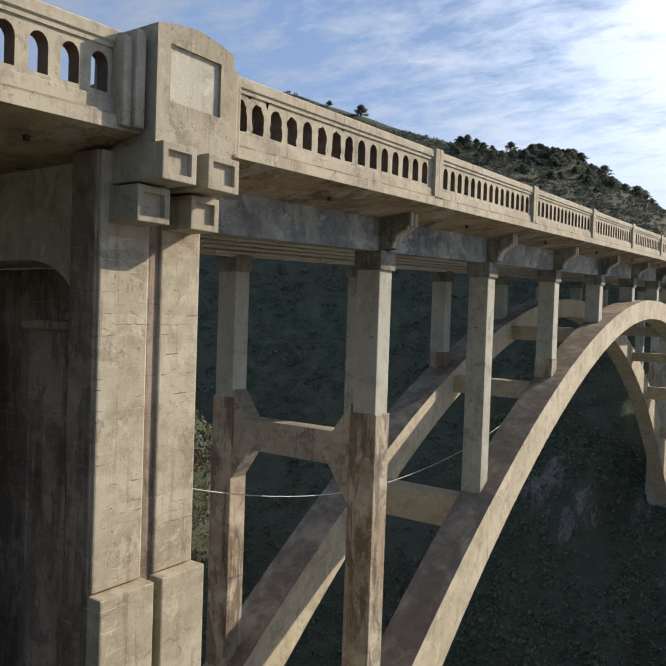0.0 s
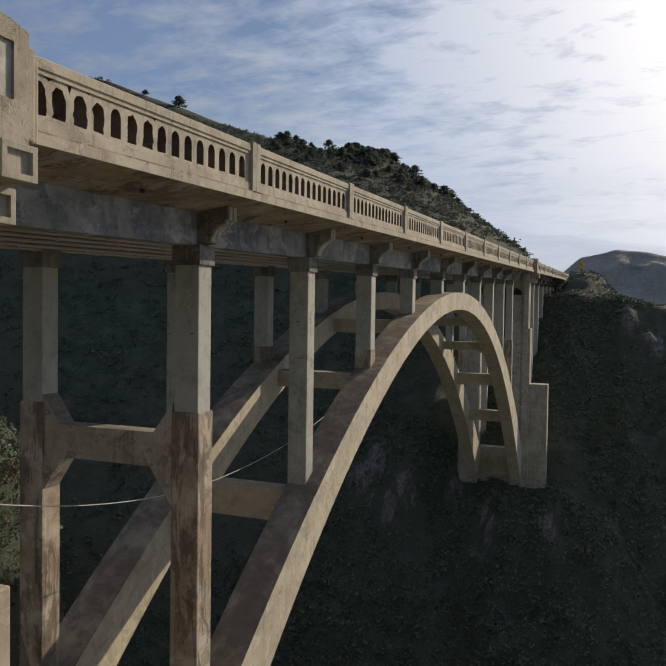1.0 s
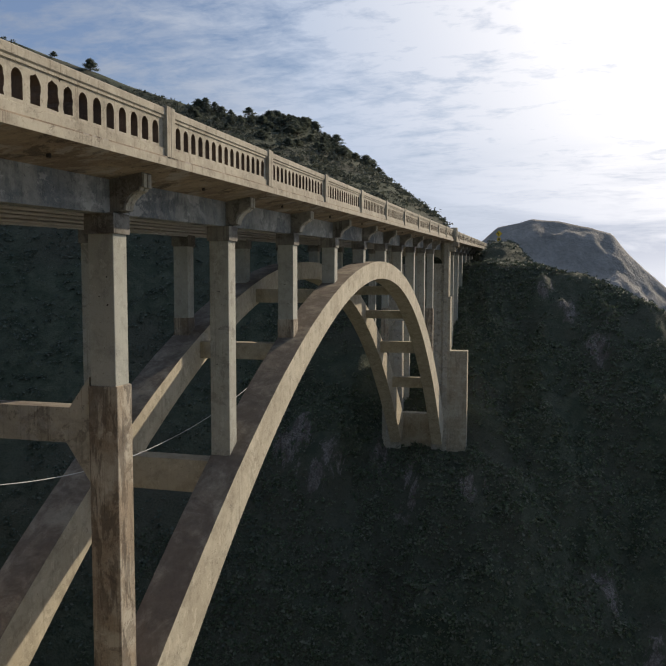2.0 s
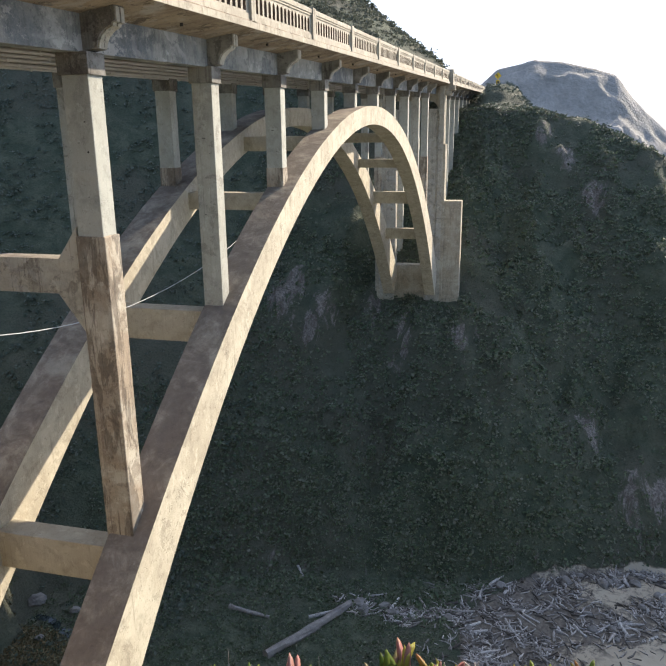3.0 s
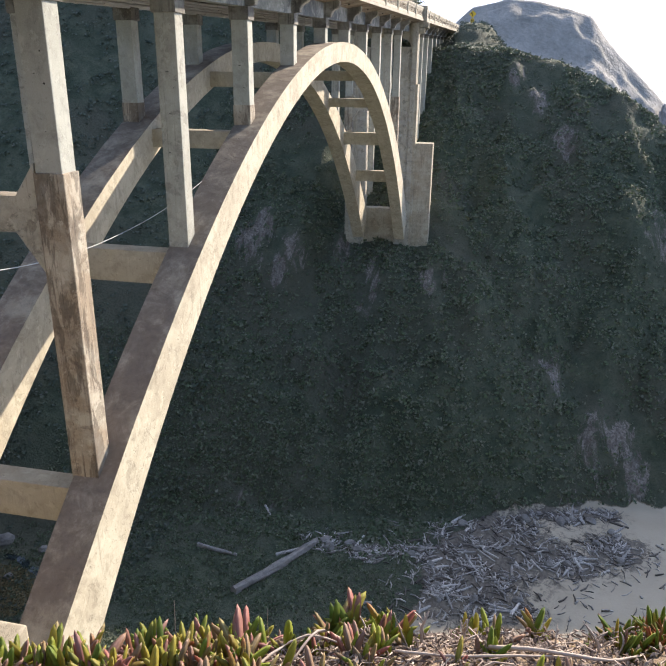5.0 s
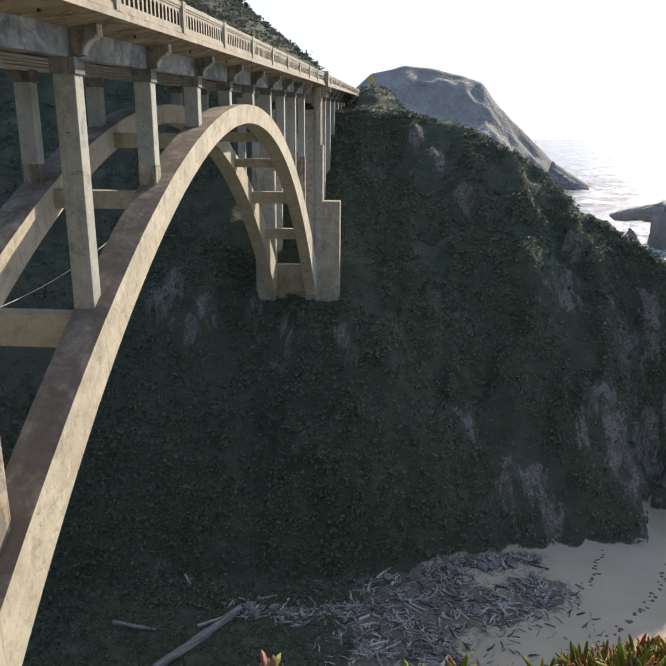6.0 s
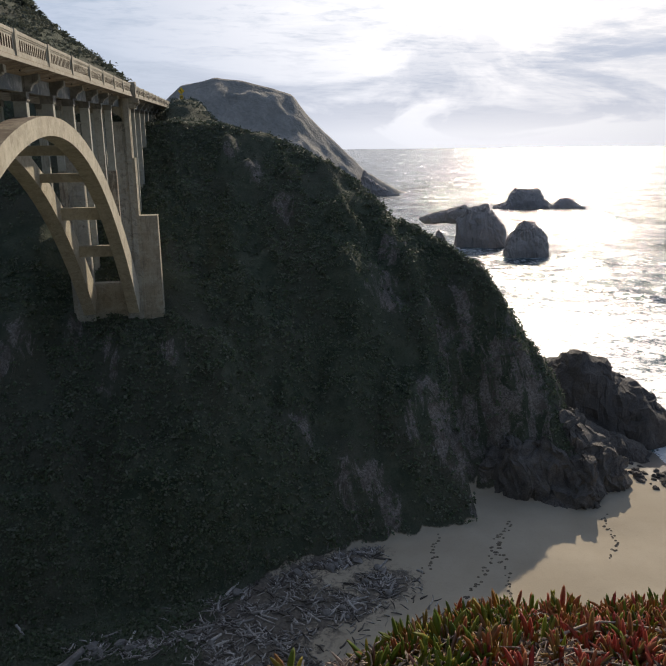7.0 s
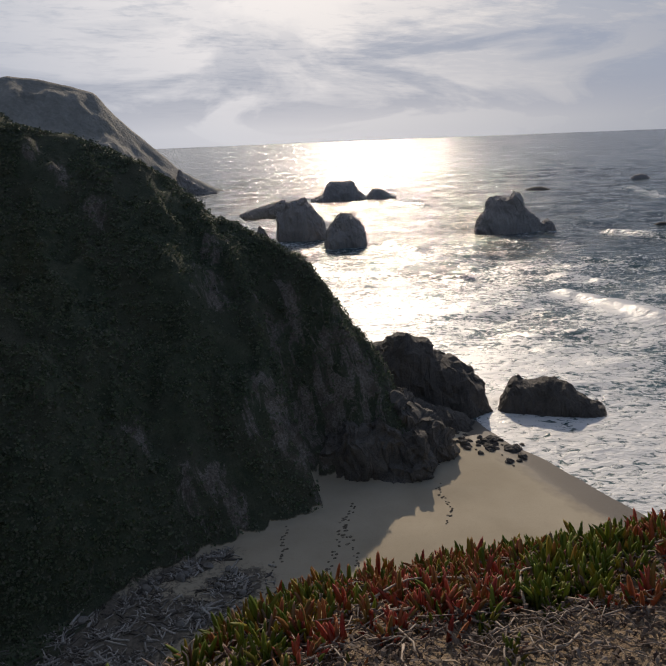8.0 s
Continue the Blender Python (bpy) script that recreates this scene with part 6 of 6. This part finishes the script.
# footprints: shallow rings of pushed-up sand in trails, the hollows' shade painted as darker sand
bm = bmesh.new()
for (x0, y0), (x1, y1), n in (((26, 44), (40, 60), 46), ((24, 49), (31, 58), 26), ((46, 51), (51, 60), 24), ((30, 40), (37, 57), 40)):
    for i in range(n):
        t = i / n
        x = x0 + (x1 - x0) * t + 0.7 * math.sin(t * 5) + g.uniform(-0.25, 0.25)
        y = y0 + (y1 - y0) * t + g.uniform(-0.2, 0.2)
        z = land(x, y)
        ring = []
        R = g.uniform(0.07, 0.15)
        x, y = x + g.uniform(-0.35, 0.35), y + g.uniform(-0.3, 0.3)
        for rad, h in ((1.7, -0.02), (1.1, 0.07), (0.75, 0.005)):
            ring.append([bm.verts.new((x + R * rad * math.cos(a), y + 0.7 * R * rad * math.sin(a), z + h)) for a in [2 * math.pi * k / 8 for k in range(8)]])
        for r0, r1 in zip(ring, ring[1:]):
            for k in range(8):
                bm.faces.new((r0[k], r0[(k + 1) % 8], r1[(k + 1) % 8], r1[k]))
PRINT = plain("print_shade_sand", (0.12, 0.098, 0.075), (0.20, 0.165, 0.12), 3.0, 0.95, 0.4)
tagged(part("footprints", bm, PRINT, smooth=True), "trails of footprints in the sand", "footprints", kind="stuff")

# ---------------------------------------------------------------- warning sign past the far end
YELLOW = plain("sign_yellow", (0.75, 0.50, 0.03), (0.70, 0.46, 0.03), 2.0, 0.5, 0.05)
BLACK = plain("sign_black", (0.02, 0.02, 0.02), (0.03, 0.03, 0.03), 2.0, 0.5, 0.05)
sign = thing("road_sign", "yellow diamond curve sign with a speed plate on a post", "road sign", pose(2.9, 135, 0))
bm = bmesh.new()
box(bm, -0.06, 0.06, -0.06, 0.06, land(2.9, 135) - 0.3, 6.9)
part("post", bm, STEM, sign)
bm = bmesh.new()
prism(bm, [(0, 5.65), (0.62, 6.3), (0, 6.95), (-0.62, 6.3)], "y", -0.10, -0.07)
plate = part("warning_plate", bm, YELLOW, sign)
bm = bmesh.new()
prism(bm, [(-0.06, 5.95), (0.06, 5.95), (0.06, 6.25), (-0.14, 6.45), (-0.05, 6.5), (-0.3, 6.62), (-0.3, 6.33), (-0.22, 6.4), (-0.06, 6.2)], "y", -0.112, -0.104)
part("arrow", bm, BLACK, plate)
bm = bmesh.new()
box(bm, -0.33, 0.33, -0.10, -0.07, 4.85, 5.55)
plate = part("speed_plate", bm, YELLOW, sign)
bm = bmesh.new()
box(bm, -0.2, -0.03, -0.112, -0.104, 5.05, 5.4)
part("bar", bm, BLACK, plate)
bm = bmesh.new()
box(bm, 0.03, 0.2, -0.112, -0.104, 5.05, 5.4)
part("bar", bm, BLACK, plate)
